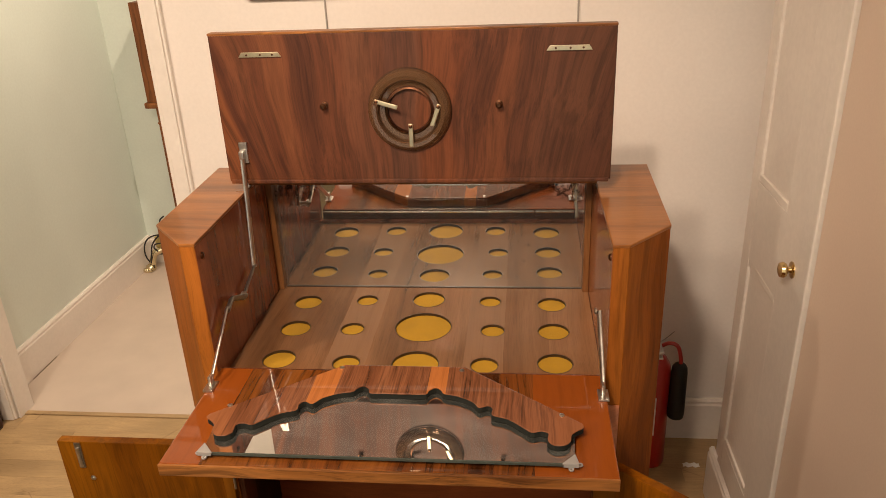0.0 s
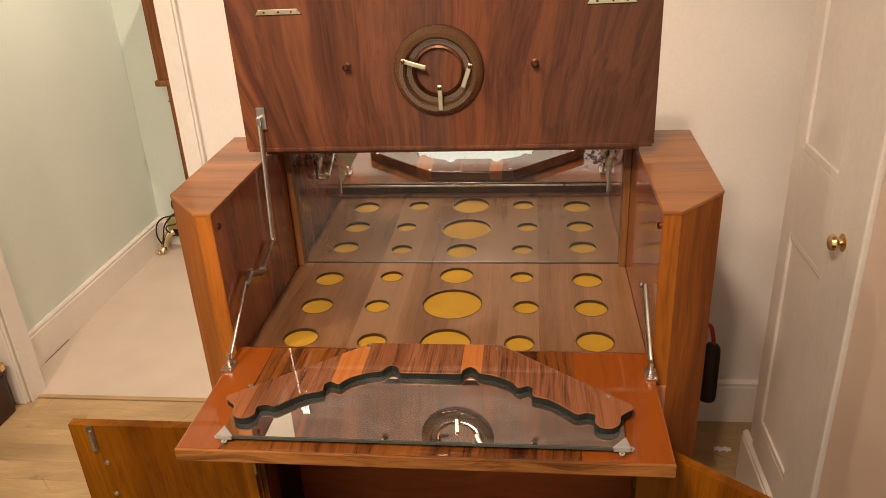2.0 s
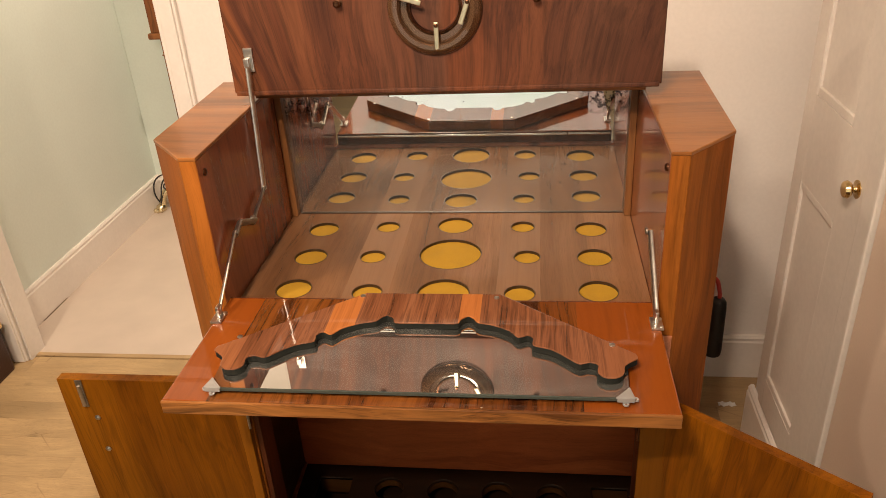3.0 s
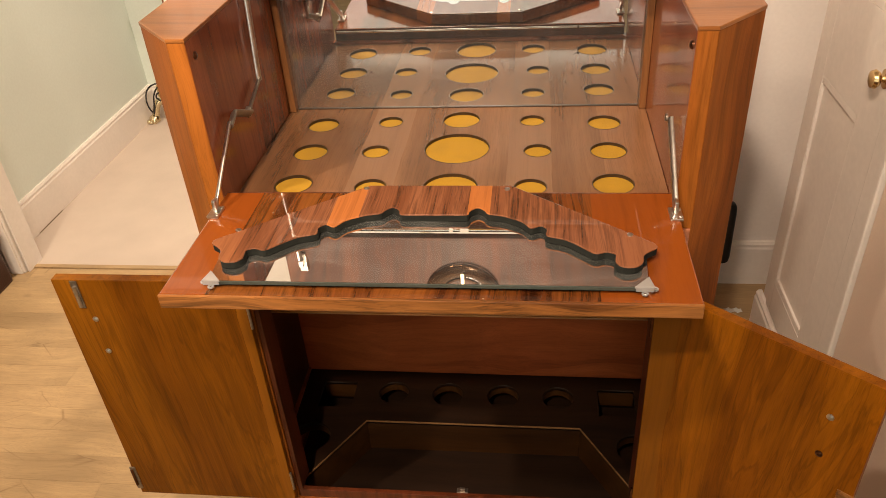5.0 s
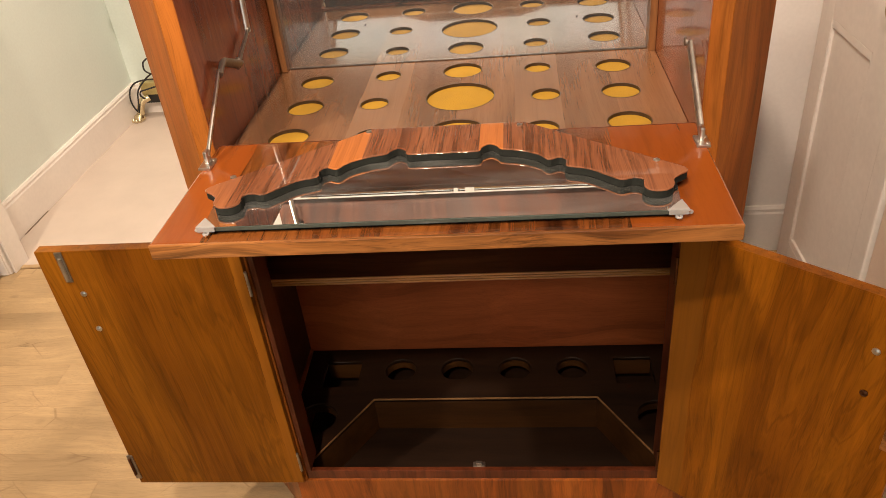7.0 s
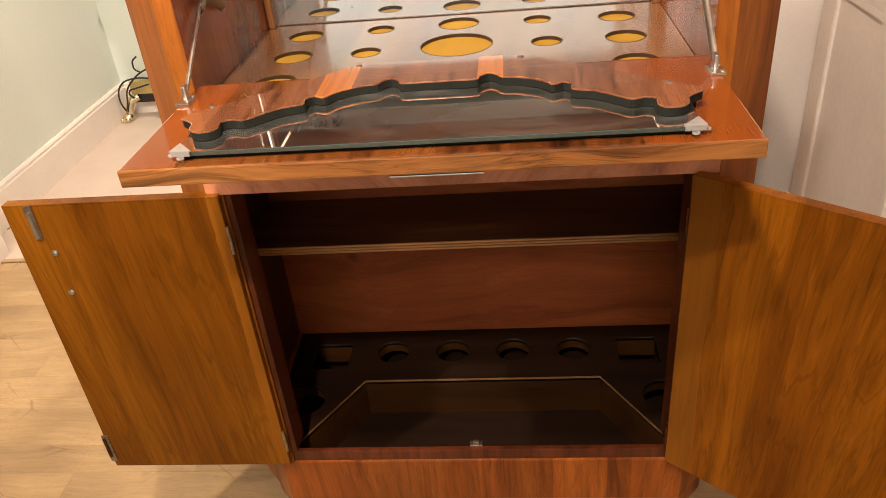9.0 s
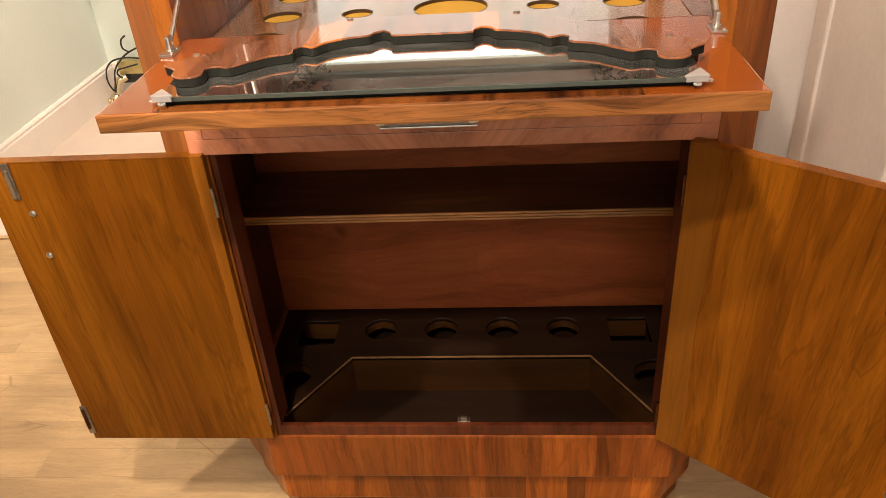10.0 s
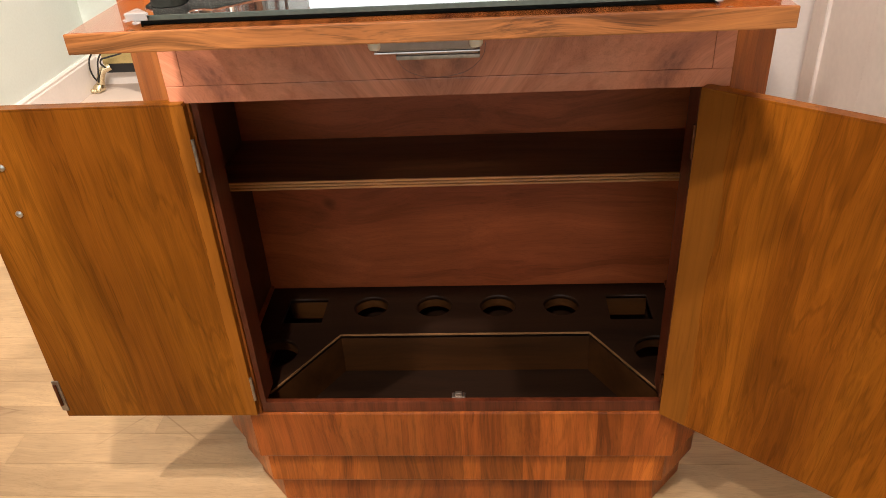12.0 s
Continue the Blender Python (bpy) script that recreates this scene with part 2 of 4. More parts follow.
TOP_WOOD = wood("top_walnut", (0.1118, 0.0359, 0.0082), (0.2684, 0.0958, 0.0226), (0.3579, 0.1412, 0.0390), "x", 0.10, "y", 0.28, 0.3, 0.15, 0.9, 0.6, leaf_vary=0.1, polish=0.1, lines=0.07, rings=18.0, fleck=0.12)
# The first tint brightens the whole right door, painting in the stronger light there.
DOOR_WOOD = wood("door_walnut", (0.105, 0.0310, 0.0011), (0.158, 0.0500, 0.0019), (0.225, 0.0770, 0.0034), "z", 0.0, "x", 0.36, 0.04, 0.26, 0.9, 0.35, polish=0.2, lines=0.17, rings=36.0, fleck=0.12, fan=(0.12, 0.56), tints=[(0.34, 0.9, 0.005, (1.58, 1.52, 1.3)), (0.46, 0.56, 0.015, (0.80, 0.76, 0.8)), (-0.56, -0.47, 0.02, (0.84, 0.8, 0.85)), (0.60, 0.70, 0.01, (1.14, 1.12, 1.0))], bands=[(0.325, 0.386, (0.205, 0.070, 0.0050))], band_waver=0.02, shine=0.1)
RAIL_WOOD = wood("rail_burr", (0.190, 0.0840, 0.0580), (0.5130, 0.1935, 0.1008), (0.6120, 0.2565, 0.1395), "z", 0.0, "x", 0.25, 0.45, 0.15, 0.95, 4.5, polish=0.07, lines=0.08, rings=9.0, fleck=0.1, fold=(-0.004, 0.7))
BAND_WOOD = wood("band_walnut", (0.0894, 0.0198, 0.0029), (0.2482, 0.0631, 0.0077), (0.3376, 0.0992, 0.0134), "z", 0.062, "x", 0.3, 0.12, 0.3, 1.1, 0.8, leaf_vary=0.25, polish=0.1, lines=0.16, rings=22.0, fleck=0.28)
BAND_WOOD_2 = wood("band_walnut_low", (0.1290, 0.0307, 0.0039), (0.2880, 0.0795, 0.0087), (0.3773, 0.1172, 0.0145), "z", 0.049, "x", 0.3, 0.12, 0.3, 1.1, 0.8, leaf_vary=0.48, polish=0.1, lines=0.16, rings=22.0, fleck=0.28)
BAND_WOOD_3 = wood("band_walnut_foot", (0.0993, 0.0234, 0.0034), (0.2482, 0.0631, 0.0077), (0.3376, 0.0992, 0.0134), "z", 0.071, "x", 0.3, 0.12, 0.3, 1.1, 0.8, leaf_vary=0.25, polish=0.1, lines=0.16, rings=22.0, fleck=0.28)
EDGE_WOOD = wood("edge_lipping", (0.1316, 0.0452, 0.0115), (0.2715, 0.1029, 0.0263), (0.3456, 0.1481, 0.0452), "x", 0.0, "x", 0.35, 0.1, 0.6, 1.2, 0.8, polish=0.15, lines=0.2, rings=16.0, fleck=0.55, scratches=0.5, knots=0.3)
BEAD_WOOD = wood("bead_gilt", (0.260, 0.1050, 0.0280), (0.470, 0.2050, 0.0600), (0.600, 0.2900, 0.1000), "x", 0.0, "x", 0.3, 0.3, 0.3, 1.0, 0.8, polish=0.12, fleck=0.2)
TRAY_WOOD = wood("tray_veneer", (0.1437, 0.0658, 0.0287), (0.2063, 0.0976, 0.0439), (0.2687, 0.1326, 0.0615), "y", 0.115, "x", 0.2, 0.85, 0.15, 0.8, 0.4, leaf_vary=0.17, polish=0.08, bands=[(0.100, 0.178, (0.215, 0.110, 0.056))], band_waver=0.012, fleck=0.12)
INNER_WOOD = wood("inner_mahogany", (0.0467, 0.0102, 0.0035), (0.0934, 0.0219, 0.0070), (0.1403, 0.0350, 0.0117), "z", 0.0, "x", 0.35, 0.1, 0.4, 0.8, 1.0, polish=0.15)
LINER_WOOD = wood("liner_walnut", (0.1114, 0.0271, 0.0107), (0.2228, 0.0576, 0.0213), (0.3341, 0.0931, 0.0364), "z", 0.0, "x", 0.2, 0.45, 0.4, 0.8, 0.8, polish=0.06, fleck=0.1)
BACK_WOOD = wood("back_mahogany", (0.1670, 0.0348, 0.0108), (0.3337, 0.0731, 0.0199), (0.4512, 0.1082, 0.0307), "x", 0.0, "x", 0.4, 0.05, 0.14, 0.8, 2.0, polish=0.2, lines=0.12, rings=12.0, knots=0.55, fleck=0.12)
SHELF_WOOD = wood("shelf_mahogany", (0.0794, 0.0269, 0.0091), (0.1413, 0.0488, 0.0166), (0.2032, 0.074, 0.0272), "x", 0.0, "x", 0.5, 0.0, 0.3, 0.8, 1.0, polish=0.2, fleck=0.1)
TRIM_WOOD = wood("trim_wood", (0.12, 0.058, 0.020), (0.20, 0.10, 0.038), (0.26, 0.14, 0.055), "x", 0.0, "x", 0.35, 0.1, 0.3, 1.0, 0.5, fleck=0.2)
# These two mahoganies carry the lower compartment's shade in their colour.
SHADED_WOOD = wood("shaded_mahogany", (0.0300, 0.0108, 0.0020), (0.0510, 0.0185, 0.0034), (0.0710, 0.0265, 0.0050), "x", 0.0, "x", 0.5, 0.0, 0.25, 0.8, 0.8, fleck=0.1)
SHADED_DECK_WOOD = wood("shaded_deck_mahogany", (0.0105, 0.0040, 0.0012), (0.0176, 0.0069, 0.0022), (0.0260, 0.0105, 0.0036), "x", 0.0, "x", 0.55, 0.0, 0.3, 0.8, 1.0, polish=0.2, fleck=0.1)
FLOOR_WOOD = wood("floor_maple", (0.4371, 0.2954, 0.1504), (0.4765, 0.3235, 0.1661), (0.5115, 0.3497, 0.1792), "x", 0.0, "x", 0.4, 0.15, 0.07, 0.9, 1.0, per_object=0.07, lines=0.05, rings=10.0, fleck=0.08, knots=0.22, scratches=0.35)
BROWN_WOOD = wood("cupboard_oak", (0.119, 0.038, 0.011), (0.189, 0.066, 0.020), (0.238, 0.091, 0.028), "z", 0.0, "x", 0.4, 0.1, 0.4, 0.9, 1.0, polish=0.15)
PALE_WOOD = wood("batten_wood", (0.1200, 0.0450, 0.0140), (0.1900, 0.0750, 0.0240), (0.2500, 0.1050, 0.0360), "z", 0.0, "x", 0.4, 0.1, 0.3, 1.0, 0.5)
WHITE_WALL = plain("wall_paint", (0.82, 0.76, 0.71), 0.75, vary=0.03, scale=3.0, bump=0.06, fine=90)
GREEN_WALL = plain("green_paint", (0.72, 0.79, 0.73), 0.7, vary=0.03, scale=2.5, bump=0.06, fine=90)
GLOSS_WHITE = plain("gloss_paint", (0.84, 0.78, 0.72), 0.32, vary=0.035, scale=6.0, bump=0.04, fine=60)
CUPBOARD_WHITE = plain("cupboard_paint", (0.71, 0.65, 0.59), 0.34, vary=0.05, scale=5.0, bump=0.05, fine=60)
CEILING_PAINT = plain("ceiling_paint", (0.82, 0.80, 0.76), 0.85, vary=0.02)
CARPET = plain("carpet_wool", (0.60, 0.50, 0.42), 0.95, vary=0.06, scale=5.0, bump=0.5, fine=420)
CHROME = plain("worn_chrome", (0.60, 0.57, 0.53), 0.3, 1.0, 0.12, 40.0)
STEEL = plain("dull_steel", (0.33, 0.30, 0.26), 0.42, 1.0, 0.2, 60.0)
BRASS = plain("polished_brass", (0.72, 0.53, 0.26), 0.2, 1.0, 0.12, 50.0)
PALE_BRASS = plain("pale_brass", (0.60, 0.52, 0.36), 0.36, 1.0, 0.08, 50.0)
PALE_GILT = plain("worn_pale_brass", (0.74, 0.64, 0.42), 0.25, 1.0, 0.15, 60.0)
DARK_BRASS = plain("tarnished_brass", (0.12, 0.055, 0.03), 0.35, 1.0, 0.25, 80.0)
FELT = plain("yellow_felt", (0.37, 0.200, 0.008), 0.95, vary=0.10, scale=25.0, bump=0.6, fine=600)
IVORY = plain("ivory_bakelite", (0.68, 0.60, 0.45), 0.35, vary=0.05)
RED_PAINT = plain("extinguisher_red", (0.42, 0.016, 0.012), 0.3, vary=0.06, coat=0.4)
BLACK_PLASTIC = plain("black_plastic", (0.012, 0.012, 0.012), 0.5, vary=0.2)
RUBBER = plain("black_rubber", (0.016, 0.015, 0.014), 0.6, vary=0.2)
DARK_LEATHER = plain("oxblood_leather", (0.035, 0.010, 0.008), 0.35, vary=0.2, bump=0.4)
PAPER = plain("white_paper", (0.82, 0.80, 0.76), 0.8)
BLACK_EDGE = plain("dull_black", (0.010, 0.011, 0.009), 0.95, vary=0.2)
RIM_BROWN = plain("rim_brown", (0.035, 0.018, 0.009), 0.4, vary=0.2)
GLASS_EDGE = plain("green_glass_edge", (0.05, 0.06, 0.05), 0.15, vary=0.2)
BRIGHT_STEEL = plain("bright_steel", (0.95, 0.94, 0.92), 0.18, 1.0, 0.06, 60.0)
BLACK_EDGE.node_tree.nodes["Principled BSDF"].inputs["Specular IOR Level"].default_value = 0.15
DARK_STEEL = plain("dark_steel", (0.32, 0.27, 0.22), 0.45, 1.0, 0.2, 60.0)
ARC_BROWN = plain("arc_brown", (0.17, 0.075, 0.045), 0.4, vary=0.2)
SMOKY = plain("smoky_bakelite", (0.32, 0.235, 0.175), 0.3, vary=0.12, scale=20.0, coat=0.3)


def mirror_material(name, worn, haze=0.012):
    """Old silvering, slightly hazy; worn: blotches lost in the upper corners."""
    m, t, p = material(name)
    co = t.nodes.new("ShaderNodeTexCoord").outputs["Object"]
    n = add(t, "ShaderNodeTexNoise", Scale=9.0, Detail=5.0)
    t.links.new(co, n.inputs["Vector"])
    base = 0.74 if worn else 0.78
    col = ramp(t, n.outputs["Fac"], [(0.25, (0.85 * base, 0.85 * base, 0.80 * base)), (0.5, (base, base, 0.95 * base))])
    r = t.nodes.new("ShaderNodeMapRange")
    t.links.new(n.outputs["Fac"], r.inputs[0])
    r.inputs[3].default_value, r.inputs[4].default_value = 0.25 * haze if haze > 0.02 else 0.0, haze
    rough = r.outputs[0]
    if worn:
        sep = t.nodes.new("ShaderNodeSeparateXYZ")
        t.links.new(co, sep.inputs[0])
        ab = t.nodes.new("ShaderNodeMath")
        ab.operation = "ABSOLUTE"
        t.links.new(sep.outputs[0], ab.inputs[0])
        near = []
        for src, lo, hi in ((ab.outputs[0], 0.185, 0.275), (sep.outputs[2], 1.165, 1.215)):
            q = t.nodes.new("ShaderNodeMapRange")
            q.interpolation_type = "SMOOTHSTEP"
            t.links.new(src, q.inputs[0])
            q.inputs[1].default_value, q.inputs[2].default_value = lo, hi
            near.append(q.outputs[0])
        both = t.nodes.new("ShaderNodeMath")
        both.operation = "MULTIPLY"
        t.links.new(near[0], both.inputs[0])
        t.links.new(near[1], both.inputs[1])
        sp = add(t, "ShaderNodeTexNoise", Scale=70.0, Detail=4.0, Roughness=0.7)
        t.links.new(co, sp.inputs["Vector"])
        sm = t.nodes.new("ShaderNodeMath")
        sm.operation = "MULTIPLY_ADD"
        t.links.new(both.outputs[0], sm.inputs[0])
        sm.inputs[1].default_value = 0.28
        t.links.new(sp.outputs["Fac"], sm.inputs[2])
        lost = ramp(t, sm.outputs[0], [(0.62, grey(0.0)), (0.70, grey(1.0))])
        speck = ramp(t, sp.outputs["Fac"], [(0.44, grey(0.03)), (0.50, (0.62, 0.60, 0.57)), (0.66, (0.70, 0.68, 0.65)), (0.72, grey(0.06))])
        col = mixed(t, "MIX", lost, col, speck)
    t.links.new(col, p.inputs["Base Color"])
    if worn:
        p.inputs["Metallic"].default_value = 0.955
    else:  # wiped smears of grime that scatter light
        mp = t.nodes.new("ShaderNodeMapping")
        mp.inputs["Rotation"].default_value, mp.inputs["Scale"].default_value = (0, 0, 0.5), (3.0, 9.0, 3.0)
        t.links.new(co, mp.inputs["Vector"])
        gr = add(t, "ShaderNodeTexNoise", Scale=2.2, Detail=5.0, Roughness=0.6, Distortion=0.6)
        t.links.new(mp.outputs[0], gr.inputs["Vector"])
        t.links.new(ramp(t, gr.outputs["Fac"], [(0.35, grey(0.99)), (0.52, grey(0.972)), (0.68, grey(0.93))]), p.inputs["Metallic"])
    t.links.new(rough, p.inputs["Roughness"])
    return m


def glass_material(name, colour, rough=0.02, clear=1.0):
    m, t, p = material(name)
    p.inputs["Base Color"].default_value = (*colour, 1)
    p.inputs["Roughness"].default_value, p.inputs["Transmission Weight"].default_value, p.inputs["IOR"].default_value = rough, clear, 1.48
    return m


MIRROR = mirror_material("silvered_mirror", False, 0.022)
OLD_MIRROR = mirror_material("worn_mirror", True)
FROSTED, t_, p_ = material("frosted_plastic")
p_.inputs["Base Color"].default_value = (0.60, 0.58, 0.56, 1)
p_.inputs["Roughness"].default_value, p_.inputs["Transmission Weight"].default_value = 0.25, 0.6
SMOKED = glass_material("amber_glass", (0.13, 0.070, 0.036), 0.04, 0.5)


# ---- shape helpers ----
def part(name, bm, mat, parent=None, label="", smooth=False):
    """Links a bmesh as one mesh object, in world coordinates, under its parent."""
    bmesh.ops.recalc_face_normals(bm, faces=bm.faces)
    me = bpy.data.meshes.new(name)
    bm.to_mesh(me)
    bm.free()
    me.materials.append(mat)
    if smooth:
        for f in me.polygons:
            f.use_smooth = True
        me.set_sharp_from_angle(angle=radians(40))
    ob = new(name, me)
    if parent:
        ob.parent = parent
        ob.matrix_parent_inverse = base_of(parent).inverted()
    if label:
        ob["label"] = label
    return ob


BASES = {}


def base_of(ob):
    return BASES.get(ob.name, Matrix())


def thing(name, x, y, z, label, category, group="", kind=""):
    ob = new(name)
    ob.location = (x, y, z)
    BASES[ob.name] = Matrix.Translation((x, y, z))
    return tagged(ob, label, category, group, kind)


def box(x0, x1, y0, y1, z0, z1, bevel=0.0015, m=None, bm=None):
    own = bmesh.new()
    bmesh.ops.create_cube(own, size=1)
    for v in own.verts:
        v.co = Vector((x0 + (x1 - x0) * (v.co.x + 0.5), y0 + (y1 - y0) * (v.co.y + 0.5), z0 + (z1 - z0) * (v.co.z + 0.5)))
    if bevel:
        bmesh.ops.bevel(own, geom=own.edges[:], offset=bevel, segments=2, affect="EDGES", profile=0.6)
    if m:
        bmesh.ops.transform(own, matrix=m, verts=own.verts[:])
    return joined(bm, own)


def joined(bm, own):
    if bm is None:
        return own
    me = bpy.data.meshes.new("joint")
    own.to_mesh(me)
    own.free()
    bm.from_mesh(me)
    bpy.data.meshes.remove(me)
    return bm


def prism(points, z0, z1, bevel=0.0015, m=None, bm=None):
    """A plan outline raised from z0 to z1."""
    own = bmesh.new()
    low = [own.verts.new((x, y, z0)) for x, y in points]
    high = [own.verts.new((x, y, z1)) for x, y in points]
    own.faces.new(low)
    own.faces.new(high)
    n = len(points)
    for i in range(n):
        own.faces.new((low[i], low[(i + 1) % n], high[(i + 1) % n], high[i]))
    bmesh.ops.recalc_face_normals(own, faces=own.faces[:])
    if bevel:
        bmesh.ops.bevel(own, geom=own.edges[:], offset=bevel, segments=2, affect="EDGES", profile=0.6)
    if m:
        bmesh.ops.transform(own, matrix=m, verts=own.verts[:])
    return joined(bm, own)


def lathe(profile, m=None, n=40, closed=False, bm=None):
    """Turns (radius, height) round the z axis."""
    own = bmesh.new()
    rings = [[own.verts.new((r * math.cos(2 * math.pi * k / n), r * math.sin(2 * math.pi * k / n), h)) for k in range(n)] for r, h in profile]
    pairs = list(zip(rings, rings[1:])) + ([(rings[-1], rings[0])] if closed else [])
    for a, b in pairs:
        for k in range(n):
            own.faces.new((a[k], a[(k + 1) % n], b[(k + 1) % n], b[k]))
    if not closed:
        own.faces.new(rings[0])
        own.faces.new(rings[-1])
    if m:
        bmesh.ops.transform(own, matrix=m, verts=own.verts[:])
    return joined(bm, own)


def tube(points, r, n=10, flat=1.0, bm=None):
    """A rod along a line of points."""
    own = bmesh.new()
    pts = [Vector(p) for p in points]
    rings, side = [], None
    for i, p in enumerate(pts):
        d = (pts[min(i + 1, len(pts) - 1)] - pts[max(i - 1, 0)]).normalized()
        if side is None:
            side = d.orthogonal().normalized()
        side = (side - d * side.dot(d)).normalized()
        up = d.cross(side)
        rings.append([own.verts.new(p + r * (math.cos(2 * math.pi * k / n) * side + flat * math.sin(2 * math.pi * k / n) * up)) for k in range(n)])
    for a, b in zip(rings, rings[1:]):
        for k in range(n):
            own.faces.new((a[k], a[(k + 1) % n], b[(k + 1) % n], b[k]))
    own.faces.new(rings[0])
    own.faces.new(rings[-1])
    return joined(bm, own)


def smooth_line(points, steps=8):
    """A rounded line through the points."""
    pts = [Vector(p) for p in points]
    pts = [2 * pts[0] - pts[1]] + pts + [2 * pts[-1] - pts[-2]]
    out = []
    for a, b, c, d in zip(pts, pts[1:], pts[2:], pts[3:]):
        for k in range(steps):
            u = k / steps
            out.append(0.5 * (2 * b + (c - a) * u + (2 * a - 5 * b + 4 * c - d) * u * u + (3 * b - a - 3 * c + d) * u**3))
    return out + [pts[-2]]


def round_hole(x, y, r, n=36):
    return [(x + r * math.cos(2 * math.pi * k / n), y + r * math.sin(2 * math.pi * k / n)) for k in range(n)]


def pierced(outline, holes, z0, z1):
    """A flat board with holes cut right through it."""
    cu = bpy.data.curves.new("pierced", "CURVE")
    cu.dimensions, cu.fill_mode, cu.extrude = "2D", "BOTH", (z1 - z0) / 2
    for loop in [outline] + holes:
        s = cu.splines.new("POLY")
        s.points.add(len(loop) - 1)
        for q, (x, y) in zip(s.points, loop):
            q.co = (x, y, 0, 1)
        s.use_cyclic_u = True
    ob = new("pierced", cu)
    bpy.context.view_layer.update()
    me = bpy.data.meshes.new_from_object(ob.evaluated_get(bpy.context.evaluated_depsgraph_get()))
    bpy.data.objects.remove(ob)
    bpy.data.curves.remove(cu)
    bm = bmesh.new()
    bm.from_mesh(me)
    bpy.data.meshes.remove(me)
    bmesh.ops.remove_doubles(bm, verts=bm.verts[:], dist=1e-5)
    bmesh.ops.translate(bm, verts=bm.verts[:], vec=(0, 0, (z0 + z1) / 2))
    return bm


def band(path, thick, z0, z1, bevel=0.0015):
    """An upright strip along a plan line, its thickness to the left of the way."""
    pts = [Vector(p) for p in path]
    inner = []
    for i, p in enumerate(pts):
        d0 = (p - pts[i - 1]).normalized() if i else (pts[1] - p).normalized()
        d1 = (pts[i + 1] - p).normalized() if i < len(pts) - 1 else d0
        n0, n1 = Vector((-d0.y, d0.x)), Vector((-d1.y, d1.x))
        n = (n0 + n1).normalized()
        inner.append(p + n * thick / max(0.3, n.dot(n0)))
    return prism([tuple(p) for p in pts] + [tuple(p) for p in reversed(inner)], z0, z1, bevel)


def facing_y(x, y, z):
    """Stands a lathe's axis along -y, its foot at the place."""
    return pose(x, y, z, 90, 0, 0)


def structure(name, bm, mat, label, category=""):
    return tagged(part(name, bm, mat), label, category or name.split("_")[0], kind="structure")


# ---- the room ----
BW, WT, CEIL = 1.165, 0.075, 2.75
OPEN_L, OPEN_R, HEAD = -1.775, -0.945, 2.05
structure("floor_slab", box(-3.2, 1.4, -3.6, 1.178, -0.12, -0.014, 0), plain("floor_screed", (0.20, 0.13, 0.07), 0.9), "dark subfloor under pale maple strip flooring", "floor")
bm = box(OPEN_R, 1.4, BW, BW + WT, 0, CEIL, 0)
bm = box(-3.2, OPEN_L, BW, BW + WT, 0, CEIL, 0, bm=bm)
bm = box(OPEN_L, OPEN_R, BW, BW + WT, HEAD, CEIL, 0, bm=bm)
structure("wall_back", bm, WHITE_WALL, "off-white painted wall with an open doorway", "wall")
structure("wall_left", box(-3.3, -3.2, -3.6, BW + WT, 0, CEIL, 0), WHITE_WALL, "off-white painted side wall", "wall")
bm = box(-3.3, -1.3, -3.7, -3.6, 0, CEIL, 0)
bm = box(1.1, 1.5, -3.7, -3.6, 0, CEIL, 0, bm=bm)
# low sill: the unseen lower part of the window is added for fill light
bm = box(-1.3, 1.1, -3.7, -3.6, 0, 0.25, 0, bm=bm)
bm = box(-1.3, 1.1, -3.7, -3.6, 2.44, CEIL, 0, bm=bm)
structure("wall_near", bm, WHITE_WALL, "off-white painted wall with a wide window", "wall")
win = tagged(new("window_1"), "wide white painted window with one pane", "window", kind="structure")
for x0, x1, z0, z1 in ((-1.3, 1.1, 0.25, 0.31), (-1.3, 1.1, 2.40, 2.44), (-1.3, -1.25, 0.31, 2.40), (1.05, 1.1, 0.31, 2.40)):
    part("window_frame", box(x0, x1, -3.66, -3.615, z0, z1, 0.003), GLOSS_WHITE, win)
DAY, t_, p_ = material("daylight")
p_.inputs["Emission Strength"].default_value = 1.35
haze_ = add(t_, "ShaderNodeTexNoise", Scale=1.6, Detail=3.0)
t_.links.new(t_.nodes.new("ShaderNodeTexCoord").outputs["Object"], haze_.inputs["Vector"])
t_.links.new(ramp(t_, haze_.outputs["Fac"], [(0.32, (0.62, 0.72, 0.55)), (0.45, (0.88, 0.97, 0.86)), (0.65, (1.0, 1.0, 0.96))]), p_.inputs["Emission Color"])
structure("backdrop", box(-1.6, 1.4, -3.76, -3.75, 0.0, 2.6, 0), DAY, "pale overcast daylight outside the window", "sky")
# Unseen dark strip, added so mirror and tray reflect dark above the window.
structure("blind", box(-1.38, 1.18, -3.598, -3.54, 2.43, 2.70, 0.01), plain("reflection_dark_cloth", (0.10, 0.105, 0.09), 0.9, vary=0.1), "unseen dark grey-green strip added over the window to darken reflections", "blind")
structure("wall_right", box(1.4, 1.5, -3.6, BW + WT, 0, CEIL, 0), WHITE_WALL, "off-white painted wall of the recess", "wall")
structure("ceiling", box(-3.3, 1.5, -3.7, 2.75, CEIL, CEIL + 0.1, 0), CEILING_PAINT, "plain white painted ceiling", "ceiling")
